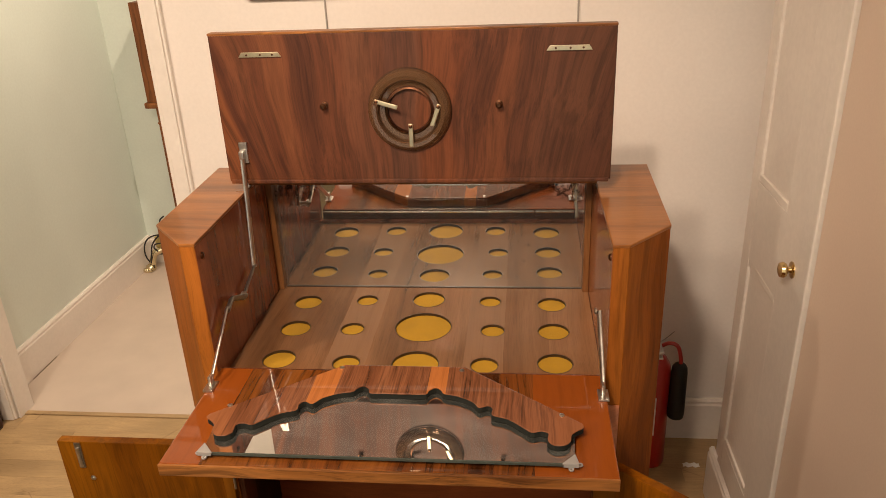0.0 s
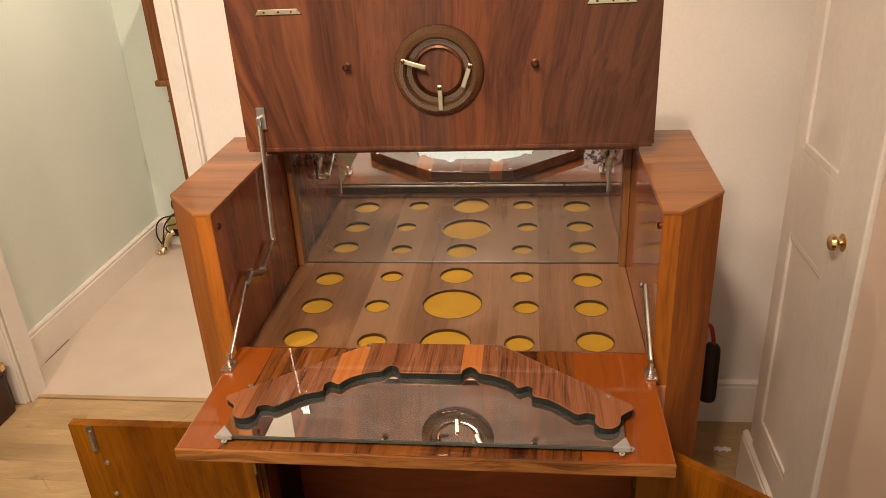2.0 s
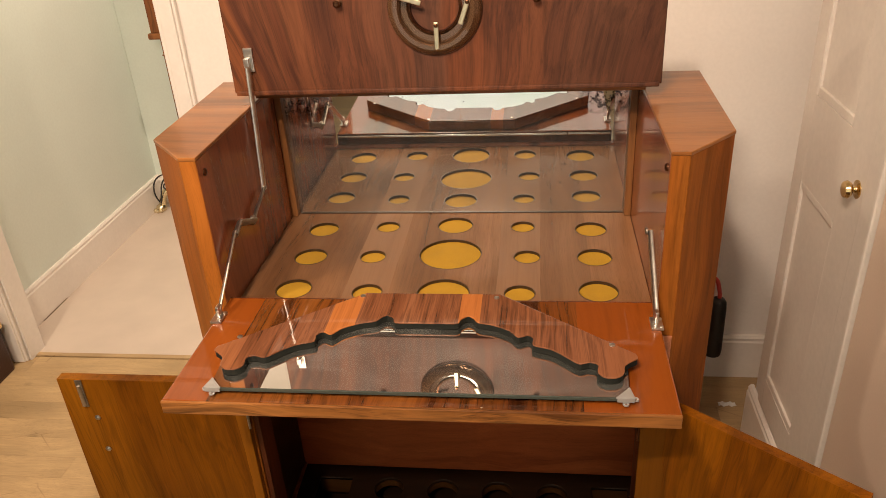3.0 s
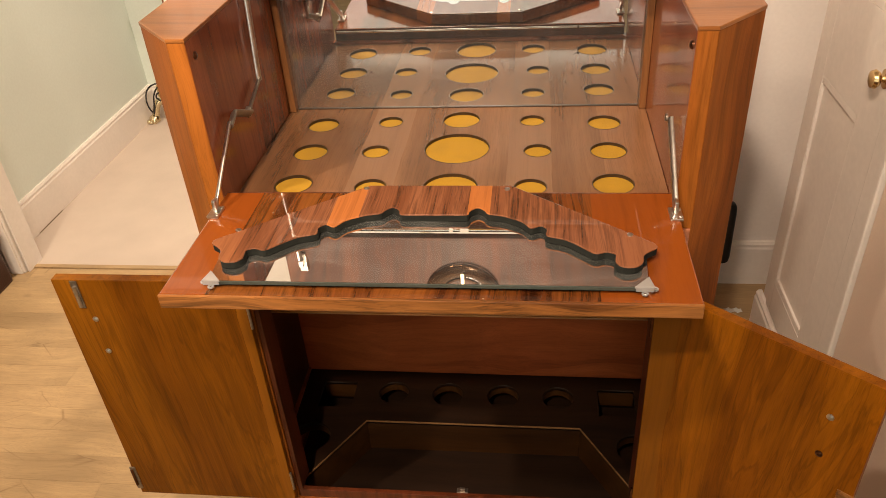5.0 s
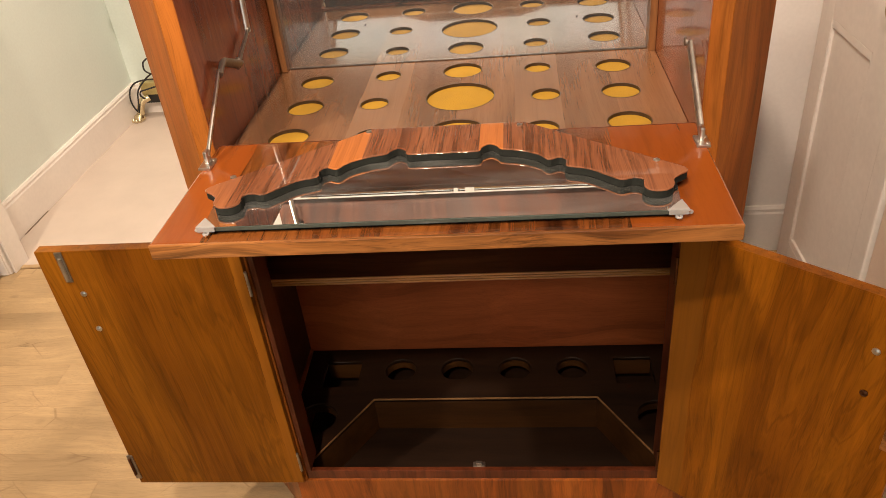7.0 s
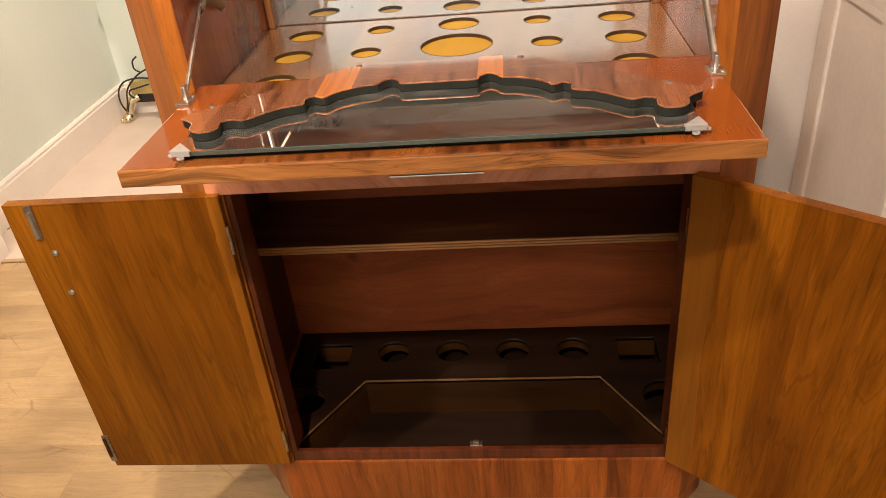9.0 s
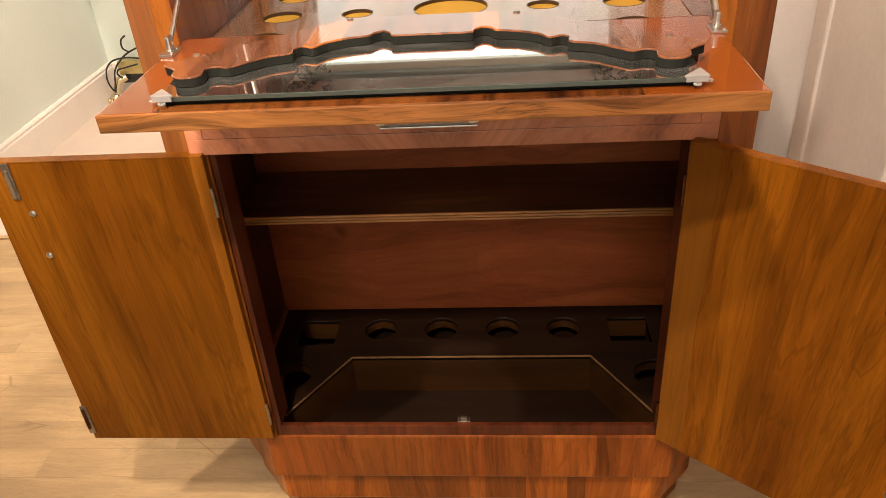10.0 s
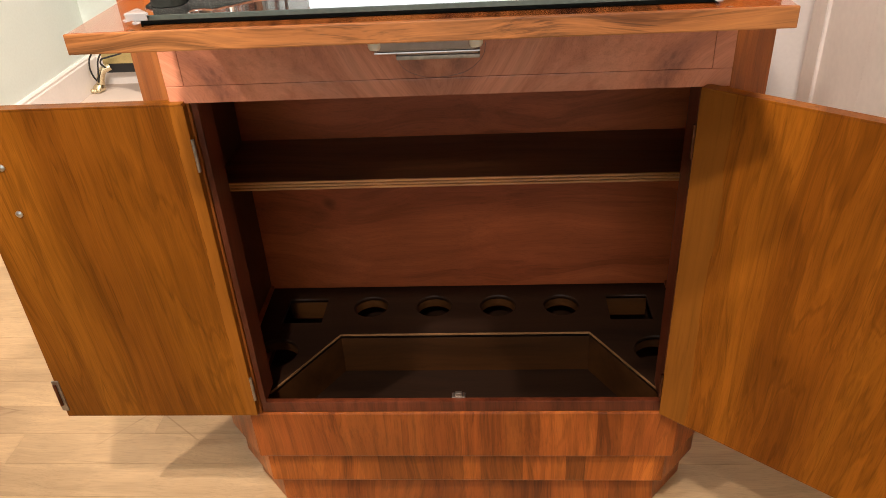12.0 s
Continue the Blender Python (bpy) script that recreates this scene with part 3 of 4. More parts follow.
# corridor beyond the doorway
structure("corridor_wall_left", box(-2.0, -1.9, BW + WT, 2.7, 0, CEIL, 0), GREEN_WALL, "pale green corridor wall", "wall")
structure("corridor_wall_end", box(-2.0, 0.2, 2.62, 2.72, 0, CEIL, 0), GREEN_WALL, "pale green end wall of the corridor", "wall")
structure("corridor_wall_right", box(0.1, 0.2, BW + WT, 2.62, 0, CEIL, 0), WHITE_WALL, "off-white corridor wall", "wall")
structure("corridor_floor", box(-2.0, 0.2, 1.205, 2.72, -0.12, 0.002, 0), CARPET, "cream carpet in the corridor", "carpet")
structure("carpet_edge", box(-1.884, -1.879, 1.42, 1.60, 0.002, 0.0045, 0), plain("carpet_gap", (0.16, 0.11, 0.07), 0.9), "dark gap between carpet and skirting", "carpet")
structure("threshold_lip", box(OPEN_L, OPEN_R, 1.182, 1.203, -0.05, 0.004, 0.002), FLOOR_WOOD, "narrow maple lip against the carpet", "threshold")


def skirting(name, length, m, height=0.165, label="cream painted skirting board with a moulded top"):
    """A skirting board along +x, its face towards -y."""
    prof = [(0.0, 0.0), (-0.018, 0.0), (-0.018, height - 0.024), (-0.0145, height - 0.018), (-0.0155, height - 0.008), (-0.009, height), (0.0, height)]
    own = bmesh.new()
    ends = [[own.verts.new((x, y, z)) for y, z in prof] for x in (0, length)]
    own.faces.new(ends[0])
    own.faces.new(ends[1])
    for k in range(len(prof)):
        own.faces.new((ends[0][k], ends[0][(k + 1) % len(prof)], ends[1][(k + 1) % len(prof)], ends[1][k]))
    bmesh.ops.transform(own, matrix=m, verts=own.verts[:])
    return structure(name, own, GLOSS_WHITE, label, "skirting")


skirting("skirting_corridor", 1.376, pose(-1.9, 1.242, 0, 0, 0, 90))
skirting("skirting_corridor_end", 1.9, pose(-1.88, 2.62, 0))
skirting("skirting_back", 2.25, pose(-0.87, BW, 0))
skirting("skirting_cupboard", 0.46, pose(0.815, 0.872, 0, 0, 0, -90), 0.185)


def architrave(name, x0, x1, label):
    bm = box(x0, x1, BW - 0.018, BW + 0.001, 0, HEAD + 0.06, 0.004)
    w = x1 - x0
    bm = box(x0 + 0.2 * w, x1 - 0.12 * w, BW - 0.026, BW - 0.016, 0, HEAD + 0.05, 0.004, bm=bm)
    return structure(name, bm, GLOSS_WHITE, label, "door frame")


architrave("doorframe_right", OPEN_R - 0.004, OPEN_R + 0.062, "cream painted moulded door frame")
architrave("doorframe_left", OPEN_L - 0.075, OPEN_L - 0.004, "cream painted moulded door frame")
structure("doorframe_head", box(OPEN_L - 0.075, OPEN_R + 0.062, BW - 0.02, BW + 0.001, HEAD + 0.06, HEAD + 0.13, 0.004), GLOSS_WHITE, "cream painted door frame head", "door frame")
structure("door_lining_left", box(OPEN_L, OPEN_L + 0.008, BW - 0.01, BW + WT + 0.002, 0, HEAD, 0.002), GLOSS_WHITE, "cream painted door lining", "door frame")

# built-in cupboard on the far right: carcass walls, frame, panelled door
CX = 0.815
structure("cupboard_side", box(CX + 0.004, 1.4, 0.845, 0.865, 0, CEIL, 0.002), CUPBOARD_WHITE, "white painted side of a built-in cupboard", "wall")
structure("cupboard_stile_far", box(CX, CX + 0.03, 0.795, 0.844, 0, CEIL, 0.002), CUPBOARD_WHITE, "white painted cupboard frame", "door frame")
structure("cupboard_stile_near", box(CX - 0.014, CX + 0.03, 0.352, 0.412, 0, CEIL, 0.005), CUPBOARD_WHITE, "white painted moulded cupboard frame", "door frame")
structure("cupboard_plinth", box(CX + 0.002, CX + 0.03, 0.415, 0.792, 0, 0.19, 0.002), CUPBOARD_WHITE, "white painted board under the cupboard door", "door frame")
structure("cupboard_head", box(CX + 0.002, CX + 0.03, 0.415, 0.792, 2.05, CEIL, 0.002), CUPBOARD_WHITE, "white painted board above the cupboard door", "door frame")
structure("panel_near", box(CX - 0.004, CX + 0.05, -3.6, 0.346, 0, CEIL, 0.002), plain("panel_paint", (0.69, 0.54, 0.43), 0.5, vary=0.03, scale=3.0), "beige painted panelling beside the cupboard", "wall")


def cupboard_door():
    """A narrow white door with two sunk panels and a brass knob, facing -x."""
    door = thing("cupboard_door", CX, 0.6, 0.195, "closed white painted two-panel cupboard door with brass knob", "door", kind="structure")
    y0, y1, z0, z1 = 0.4135, 0.7935, 0.195, 2.045
    py0, py1 = 0.530, 0.758
    part("stile", box(CX - 0.010, CX + 0.012, y0, py0, z0, z1, 0.001), CUPBOARD_WHITE, door)
    part("stile", box(CX - 0.010, CX + 0.012, py1, y1, z0, z1, 0.001), CUPBOARD_WHITE, door)
    for a, b in ((z0, 0.290), (0.898, 1.112), (1.93, z1)):
        part("rail", box(CX - 0.0098, CX + 0.012, py0, py1, a, b, 0.0008), CUPBOARD_WHITE, door)
    for a, b in ((0.290, 0.898), (1.112, 1.93)):
        part("panel", box(CX - 0.003, CX + 0.010, py0, py1, a, b, 0), CUPBOARD_WHITE, door)
        for u0, u1, w0, w1 in ((py0, py0 + 0.006, a, b), (py1 - 0.006, py1, a, b), (py0 + 0.006, py1 - 0.006, a, a + 0.020), (py0 + 0.006, py1 - 0.006, b - 0.020, b)):
            part("moulding", box(CX - 0.0095, CX + 0.002, u0, u1, w0, w1, 0.0028), CUPBOARD_WHITE, door)
    knob = part("knob", lathe([(0.019, 0), (0.019, 0.002), (0.008, 0.004), (0.0055, 0.009), (0.008, 0.012), (0.015, 0.014), (0.0185, 0.020), (0.016, 0.027), (0.008, 0.030)], pose(CX - 0.010, 0.448, 1.010, 0, -90, 0), 32), BRASS, door, "polished brass knob", True)
    return door


cupboard_door()


# ---- the cocktail cabinet ----
cab = thing("cocktail_cabinet", 0, 0.21, 0, "open Art Deco walnut cocktail cabinet with mirrored fittings on the floor", "cabinet")
TOP = 1.268
IN = 0.353


def mirrored(points):
    return [(-x, y) for x, y in reversed(points)]


for side in (-1, 1):
    flip = (lambda pts: pts) if side < 0 else mirrored
    label = "orange walnut side panel"
    part("side_panel", prism(flip([(-0.466, 0.42), (-0.459, 0.0865), (-0.443, 0.0925), (-0.450, 0.42)]), 0.262, TOP - 0.006, 0.001), CASE_WOOD, cab, label)
    part("canted_panel", prism(flip([(-0.459, 0.086), (-0.3805, 0.0005), (-0.3745, 0.0165), (-0.4425, 0.092)]), 0.262, TOP - 0.006, 0.001), CASE_WOOD, cab, "orange walnut canted corner")
    part("front_stile", prism(flip([(-0.380, 0.0), (-0.3535, 0.0), (-0.3535, 0.018), (-0.374, 0.018)]), 0.262, TOP - 0.006, 0.001), CASE_WOOD, cab)
    part("wing_top", prism(flip([(-0.467, 0.421), (-0.460, 0.0855), (-0.3805, -0.001), (-0.3525, -0.001), (-0.3525, 0.421)]), TOP - 0.006, TOP, 0.0015), TOP_WOOD, cab, "walnut top of the side wing")
    part("inner_panel", prism(flip([(-0.3700, 0.0185), (-0.3528, 0.0005), (-0.3528, 0.404), (-0.3700, 0.404)]), 0.965, TOP - 0.006, 0.001), LINER_WOOD, cab, "dark walnut inner side")
    part("batten", box(*sorted((side * 0.3395, side * 0.3525)), 0.380, 0.398, 0.9855, 1.272, 0.001), PALE_WOOD, cab, "pale wooden batten")
    # inner side wall takes the darker wood in place of shade
    part("lower_side", box(*sorted((side * 0.4425, side * 0.436)), 0.105, 0.404, 0.262, 0.86, 0.001), SHADED_WOOD, cab)
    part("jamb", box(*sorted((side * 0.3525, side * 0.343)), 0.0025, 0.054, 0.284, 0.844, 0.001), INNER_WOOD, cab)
    part("turn_button", lathe([(0.006, 0), (0.006, 0.002), (0.003, 0.004)], pose(side * IN, 0.022, 1.236, 0, -90 * -side * -1, 0), 20), DARK_BRASS, cab, "dark bronze turn button", True)
part("back_board", box(-0.449, 0.449, 0.405, 0.419, 0.02, TOP - 0.007, 0.001), BACK_WOOD, cab, "dark mahogany back board")
part("back_top", box(-0.352, 0.352, 0.2865, 0.4205, 1.2725, 1.2825, 0.0015), TOP_WOOD, cab)
bm = bmesh.new()  # old plate, bowed slightly forward towards its top
rows = []
for k in range(25):
    z = 0.9855 + (1.2715 - 0.9855) * k / 24
    bow = 0.065 * max(0.0, z - 1.085) ** 2
    rows.append([bm.verts.new((x, y - bow, z)) for x, y in ((-0.3525, 0.3985), (0.3525, 0.3985), (0.3525, 0.4035), (-0.3525, 0.4035))])
for lo, hi in zip(rows, rows[1:]):
    for k in range(4):
        bm.faces.new((lo[k], lo[(k + 1) % 4], hi[(k + 1) % 4], hi[k]))
bm.faces.new(rows[0])
bm.faces.new(rows[-1])
part("back_mirror", bm, OLD_MIRROR, cab, "silvered mirror back of the bar compartment", True)
# thin dark strip in place of the shadow line at the mirror's foot
part("mirror_foot_shadow", box(-0.3390, 0.3390, 0.3945, 0.3980, 0.9853, 0.9865, 0.0004), RIM_BROWN, cab, "dark strip for the shadow line under the mirror")

# glass tray
HOLES = [(-0.268, 0.320, 0.031), (-0.136, 0.331, 0.024), (0.001, 0.338, 0.036), (0.137, 0.331, 0.024), (0.270, 0.320, 0.031),
         (-0.265, 0.204, 0.032), (-0.144, 0.205, 0.025), (0.003, 0.217, 0.059), (0.147, 0.206, 0.025), (0.270, 0.205, 0.032),
         (-0.265, 0.085, 0.033), (-0.130, 0.076, 0.027), (0.004, 0.076, 0.046), (0.136, 0.076, 0.027), (0.269, 0.086, 0.034)]
tray = part("glass_tray", pierced([(-0.352, 0.024), (0.352, 0.024), (0.352, 0.398), (-0.352, 0.398)], [round_hole(*h) for h in HOLES], 0.979, 0.985), TRAY_WOOD, cab, "glossy veneered tray with round glass holes")
for x, y, r in HOLES:
    part("felt_pad", lathe([(r - 0.0013, 0), (r - 0.0013, 0.006)], pose(x, y, 0.9737), 36), FELT, tray, "yellow felt pad")
    part("hole_rim", lathe([(r - 0.0012, 0), (r + 0.0002, 0), (r + 0.0002, 0.0065), (r - 0.0012, 0.0065)], pose(x, y, 0.9788), 36, True), RIM_BROWN, tray, "dark hole edge")
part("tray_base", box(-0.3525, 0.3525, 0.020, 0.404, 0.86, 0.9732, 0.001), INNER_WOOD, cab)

# lid, standing open
LX0, LX1, LY, LZ0, LZ1 = -0.379, 0.374, 0.262, 1.290, 1.576
lid = part("lid", box(LX0, LX1, LY, LY + 0.020, LZ0, LZ1, 0.002), LID_WOOD, cab, "open lid with striped walnut veneer")
part("lid_lipping", box(LX0 - 0.0005, LX1 + 0.0005, LY - 0.001, LY + 0.021, LZ1 - 0.001, LZ1 + 0.004, 0.0015), EDGE_WOOD, lid)
part("lid_bead", box(LX0 + 0.004, LX1 - 0.004, LY - 0.004, LY + 0.002, LZ0 - 0.004, LZ0 + 0.004, 0.002), LID_WOOD, lid)
for x0, x1, z in ((-0.324, -0.242, 1.5395), (0.249, 0.331, 1.539)):
    plate = prism([(x0, -0.0045), (x1, -0.0045), (x1 - 0.006, 0.0045), (x0 + 0.006, 0.0045)], 0, 0.003, 0.0006, pose((0), LY, z, 90, 0, 0))
    plate = part("strike_plate", plate, PALE_BRASS, lid, "pale brass plate")
    for k in (0.2, 0.52, 0.8):
        part("screw", lathe([(0.0020, 0), (0.0020, 0.001), (0.0010, 0.0014)], facing_y(x0 + k * (x1 - x0), LY - 0.003, z), 14), DARK_BRASS, lid)
for x, z in ((-0.169, 1.442), (0.163, 1.4395)):
    part("peg", lathe([(0.007, 0), (0.007, 0.002), (0.0035, 0.003), (0.003, 0.007), (0.0058, 0.010), (0.0062, 0.014), (0.003, 0.017)], facing_y(x, LY, z), 20), DARK_BRASS, lid, "tarnished brass peg", True)
RX, RZ = -0.0055, 1.4305
dish = part("glass_dish", lathe([(0.078, 0.0), (0.079, 0.006), (0.076, 0.014), (0.068, 0.020), (0.061, 0.019), (0.058, 0.012), (0.056, 0.006), (0.047, 0.0055), (0.0455, 0.001), (0.0455, 0.0)], facing_y(RX, LY - 0.0005, RZ), 64, True), SMOKED, lid, "round amber glass dish held by clips", True)
dish.visible_shadow = False
for r, dep in ((0.0785, 0.003), (0.0585, 0.0125)):
    part("dish_edge", lathe([(r, dep - 0.0025), (r + 0.0016, dep), (r, dep + 0.0025), (r - 0.0012, dep)], facing_y(RX, LY - 0.0005, RZ), 64, True), RIM_BROWN, lid, "dark edge of the glass", True)
part("dish_ring", lathe([(0.0445, 0.0), (0.0445, 0.006), (0.041, 0.007), (0.040, 0.0)], facing_y(RX, LY - 0.0005, RZ), 48, True), DARK_BRASS, lid, "dark ring round the dish centre", True)
for x, z, ang, length in ((-0.048, 1.446, -17, 0.046), (0.045, 1.424, 70, 0.044), (-0.003, 1.386, 90, 0.045)):
    m = Matrix.Translation((x, LY - 0.019, z)) @ Matrix.Rotation(radians(-ang), 4, "Y")
    part("clip", box(-length / 2, length / 2, -0.0016, 0.0016, -0.0042, 0.0042, 0.0014, m), PALE_BRASS, lid, "pale brass clip")
    d = Vector((math.cos(radians(ang)), 0, math.sin(radians(ang)))) * (length / 2 - 0.005) * (1 if ang < 0 else -1) * -1
    part("clip_screw", lathe([(0.0036, 0), (0.0036, 0.002), (0.0015, 0.003)], facing_y(x + d.x, LY - 0.0205, z + d.z), 14), DARK_BRASS, lid)

for x0, x1 in ((-0.335, -0.030), (-0.022, -0.008), (0.010, 0.335)):
    part("lid_hinge", tube([(x0, 0.2842, 1.2840), (x1, 0.2842, 1.2840)], 0.0040, 12), BRIGHT_STEEL, lid, "bright steel hinge of the lid", True)

# drop front, let down level
FX, FY, FZ = 0.3475, -0.2655, 1.0145
flap = part("drop_front", box(-FX - 0.001, FX + 0.001, FY + 0.004, 0.006, FZ - 0.0195, FZ, 0.002), FLAP_WOOD, cab, "lowered walnut drop front")
part("front_lipping", box(-FX - 0.001, FX + 0.001, FY, FY + 0.0042, FZ - 0.020, FZ + 0.0005, 0.0015), EDGE_WOOD, flap, "pale lipping along the drop front")
part("back_edge", box(-FX, FX, 0.0062, 0.0078, FZ - 0.030, FZ - 0.0003, 0.0004), INNER_WOOD, flap)
for x0, x1 in ((-0.345, -0.252), (-0.250, -0.001), (0.001, 0.238), (0.242, 0.345)):
    part("hinge_knuckle", tube([(x0, 0.0110, FZ - 0.006), (x1, 0.0110, FZ - 0.006)], 0.0030, 14), BRIGHT_STEEL, flap, "bright steel piano hinge", True)
MZ = FZ + 0.0105
part("flap_mirror", prism([(-0.284, -0.243), (0.284, -0.243), (0.288, -0.183), (0.105, -0.035), (-0.105, -0.035), (-0.288, -0.183)], MZ - 0.005, MZ, 0.0), MIRROR, flap, "mirror let into the drop front")
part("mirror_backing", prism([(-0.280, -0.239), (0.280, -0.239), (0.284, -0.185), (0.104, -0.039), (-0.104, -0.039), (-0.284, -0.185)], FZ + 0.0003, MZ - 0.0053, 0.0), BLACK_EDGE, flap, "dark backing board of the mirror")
part("mirror_edge", box(-0.284, 0.284, -0.2450, -0.2432, MZ - 0.0050, MZ + 0.0001, 0.0005), GLASS_EDGE, flap, "dark edge of the mirror glass")
# fretwork board over the mirror: straight behind, scalloped in front
half = [(0.0, -0.092), (0.020, -0.0915), (0.047, -0.091), (0.052, -0.080), (0.062, -0.0715), (0.071, -0.078), (0.078, -0.088), (0.100, -0.094), (0.125, -0.108),
        (0.138, -0.1245), (0.152, -0.119), (0.160, -0.128), (0.160, -0.143), (0.185, -0.153), (0.205, -0.170), (0.222, -0.1845), (0.236, -0.181), (0.247, -0.186), (0.246, -0.203), (0.255, -0.2135),
        (0.270, -0.2135), (0.280, -0.204), (0.283, -0.188), (0.292, -0.178), (0.302, -0.170), (0.300, -0.160), (0.108, -0.008)]
half = [(p.x, p.y) for p in smooth_line([(x, y, 0) for x, y in half[:-1]], 4)] + [half[-1]]
loop = half + [(-x, y) for x, y in reversed(half[1:])]
loop = [(x, y - 0.003) for x, y in loop]
FT = 1.0370
fret = part("fretwork_board", prism(loop, FT - 0.0024, FT, 0.0009), FRET_WOOD, flap, "scalloped walnut fretwork board over the mirror")
# black body: dark edge plus the shadow band between fretwork and mirror
part("fretwork_edge_shade", prism([(x * 0.9975, y + 0.0006 if y < -0.03 else y - 0.002) for x, y in loop], MZ + 0.0006, FT - 0.0026, 0.0), BLACK_EDGE, fret, "dark fretwork edge, with the shadow below it as a black body")
for a, b in (((-0.298, -0.163), (-0.108, -0.0112)), ((-0.108, -0.0112), (0.108, -0.0112)), ((0.108, -0.0112), (0.298, -0.163))):
    part("fretwork_rail", band([a, b], 0.0025, FZ + 0.0003, FT - 0.0027, 0.0004), FRET_WOOD, fret, "wooden rail under the back edge of the fretwork")
for x, y in ((-0.1112, -0.0205), (0.1025, -0.0225), (-0.2745, -0.1395), (0.2697, -0.1440)):
    part("screw", lathe([(0.0042, 0), (0.0042, 0.0012), (0.002, 0.002)], pose(x, y, FT - 0.0002), 16), CHROME, fret, "chrome screw")
for s in (-1, 1):
    tri = [(s * 0.266, -0.2475), (s * 0.291, -0.2482), (s * 0.286, -0.225)]
    clip = part("corner_clip", prism(tri, MZ + 0.0005, MZ + 0.0035, 0.0008), FROSTED, flap, "cloudy clear plastic mirror clip")
    part("corner_clip_lip", box(*sorted((s * 0.268, s * 0.290)), -0.2484, -0.2468, MZ - 0.004, MZ + 0.0030, 0.0006), FROSTED, flap)
    for x, y in ((0.279, -0.2500), (0.2925, -0.240)):
        part("clip_lug", lathe([(0.0018, 0), (0.0042, 0), (0.0042, 0.0016), (0.0018, 0.0016)], pose(s * x, y, MZ - 0.006), 18, True), FROSTED, clip)

# folding stays
def stay(s, full):
    x = s * 0.343
    st = part("stay", tube([(x, -0.051, 1.026), (x, 0.065, 1.110)], 0.0054, 10, 0.55), CHROME, cab, "worn chrome folding stay", True)
    part("stay_foot", box(x - 0.009, x + 0.009, -0.074, -0.042, FZ, FZ + 0.004, 0.001), CHROME, st)
    part("stay_lug", box(x - 0.003, x + 0.003, -0.060, -0.046, FZ + 0.003, FZ + 0.022, 0.002), CHROME, st)
    for dy in (-0.068, -0.048):
        part("stay_screw", lathe([(0.003, 0), (0.003, 0.001), (0.001, 0.0018)], pose(x + 0.006, dy, FZ + 0.004), 12), CHROME, st)
    if not full:
        part("pivot", lathe([(0.006, 0), (0.006, 0.003), (0.004, 0.004)], pose(x - s * 0.004, 0.066, 1.110, 0, -90 * s, 0), 20), DARK_STEEL, st, "", True)
        return
    part("elbow_arm", tube([(x - s * 0.002, 0.060, 1.104), (x - s * 0.002, 0.085, 1.116), (x - s * 0.002, 0.150, 1.088)], 0.0085, 10, 0.5), STEEL, st, "", True)
    part("pivot", lathe([(0.009, 0), (0.009, 0.005), (0.005, 0.007)], pose(x + s * 0.003, 0.150, 1.090, 0, -90 * s, 0), 20), CHROME, st, "", True)
    part("link", tube([(x, 0.146, 1.084), (x, 0.170, 1.098), (x, 0.226, 1.119)], 0.0065, 10, 0.5), STEEL, st, "", True)
    if full:
        part("upper_rod", tube([(x, 0.226, 1.116), (x, 0.244, 1.262), (x, 0.252, 1.350)], 0.0052, 10, 0.5), CHROME, st, "", True)
        part("lid_plate", box(x - 0.006, x + 0.010, 0.256, 0.2615, 1.330, 1.372, 0.0012), CHROME, st)
        part("lid_lug", box(x - 0.005, x + 0.005, 0.246, 0.258, 1.340, 1.356, 0.002), CHROME, st)


stay(-1, True)
stay(1, False)

# front rail with pull-out slide
part("front_rail", box(-0.3790, 0.3790, -0.0025, 0.020, 0.8445, 0.8690, 0.0012), RAIL_WOOD, cab, "figured walnut rail above the doors")
for s in (-1, 1):
    part("rail_end", box(*sorted((s * 0.3790, s * 0.3535)), -0.0025, -0.0002, 0.8692, 0.9560, 0.0006), RAIL_WOOD, cab)
slide = part("pull_out_slide", box(-0.3530, 0.3530, -0.0025, 0.0198, 0.8696, 0.9885, 0.0008), RAIL_WOOD, cab, "figured walnut pull-out slide")
# thin brown arc across the face of the slide
part("arc_line", tube(smooth_line([(-0.060, -0.0027, 0.905), (-0.050, -0.0027, 0.884), (-0.028, -0.0027, 0.8725), (-0.004, -0.0027, 0.8700)]), 0.0004, 6), ARC_BROWN, slide)
part("arc_line", tube(smooth_line([(0.060, -0.0027, 0.915), (0.055, -0.0027, 0.896), (0.037, -0.0027, 0.879), (0.017, -0.0027, 0.8725), (-0.004, -0.0027, 0.8700)]), 0.0004, 6), ARC_BROWN, slide)
part("slide_grip", box(-0.055, 0.050, -0.014, -0.0026, 0.9042, 0.9180, 0.002), SMOKY, slide, "smoky olive bakelite grip of the slide")
part("slide_strip", box(-0.057, 0.052, -0.0155, -0.0026, 0.8985, 0.9040, 0.0012), DARK_STEEL, slide, "dull steel lower strip")

# pull under the drop front, near its free edge
for x in (-0.0512, 0.0515):
    part("handle_end", lathe([(0.0, 0), (0.0058, 0.0006), (0.0070, 0.003), (0.0072, 0.014), (0.0066, 0.0190), (0.0, 0.0190)], pose(x, -0.2220, 0.9758), 28), IVORY, flap, "ivory handle end", True)
part("handle_grip", box(-0.0500, 0.0515, -0.2250, -0.2165, 0.9735, 0.9948, 0.003), SMOKY, flap, "smoky olive bakelite grip")
part("handle_rim", box(-0.0525, 0.0558, -0.2255, -0.2160, 0.9716, 0.9734, 0.0006), CHROME, flap, "chrome strip under the grip")

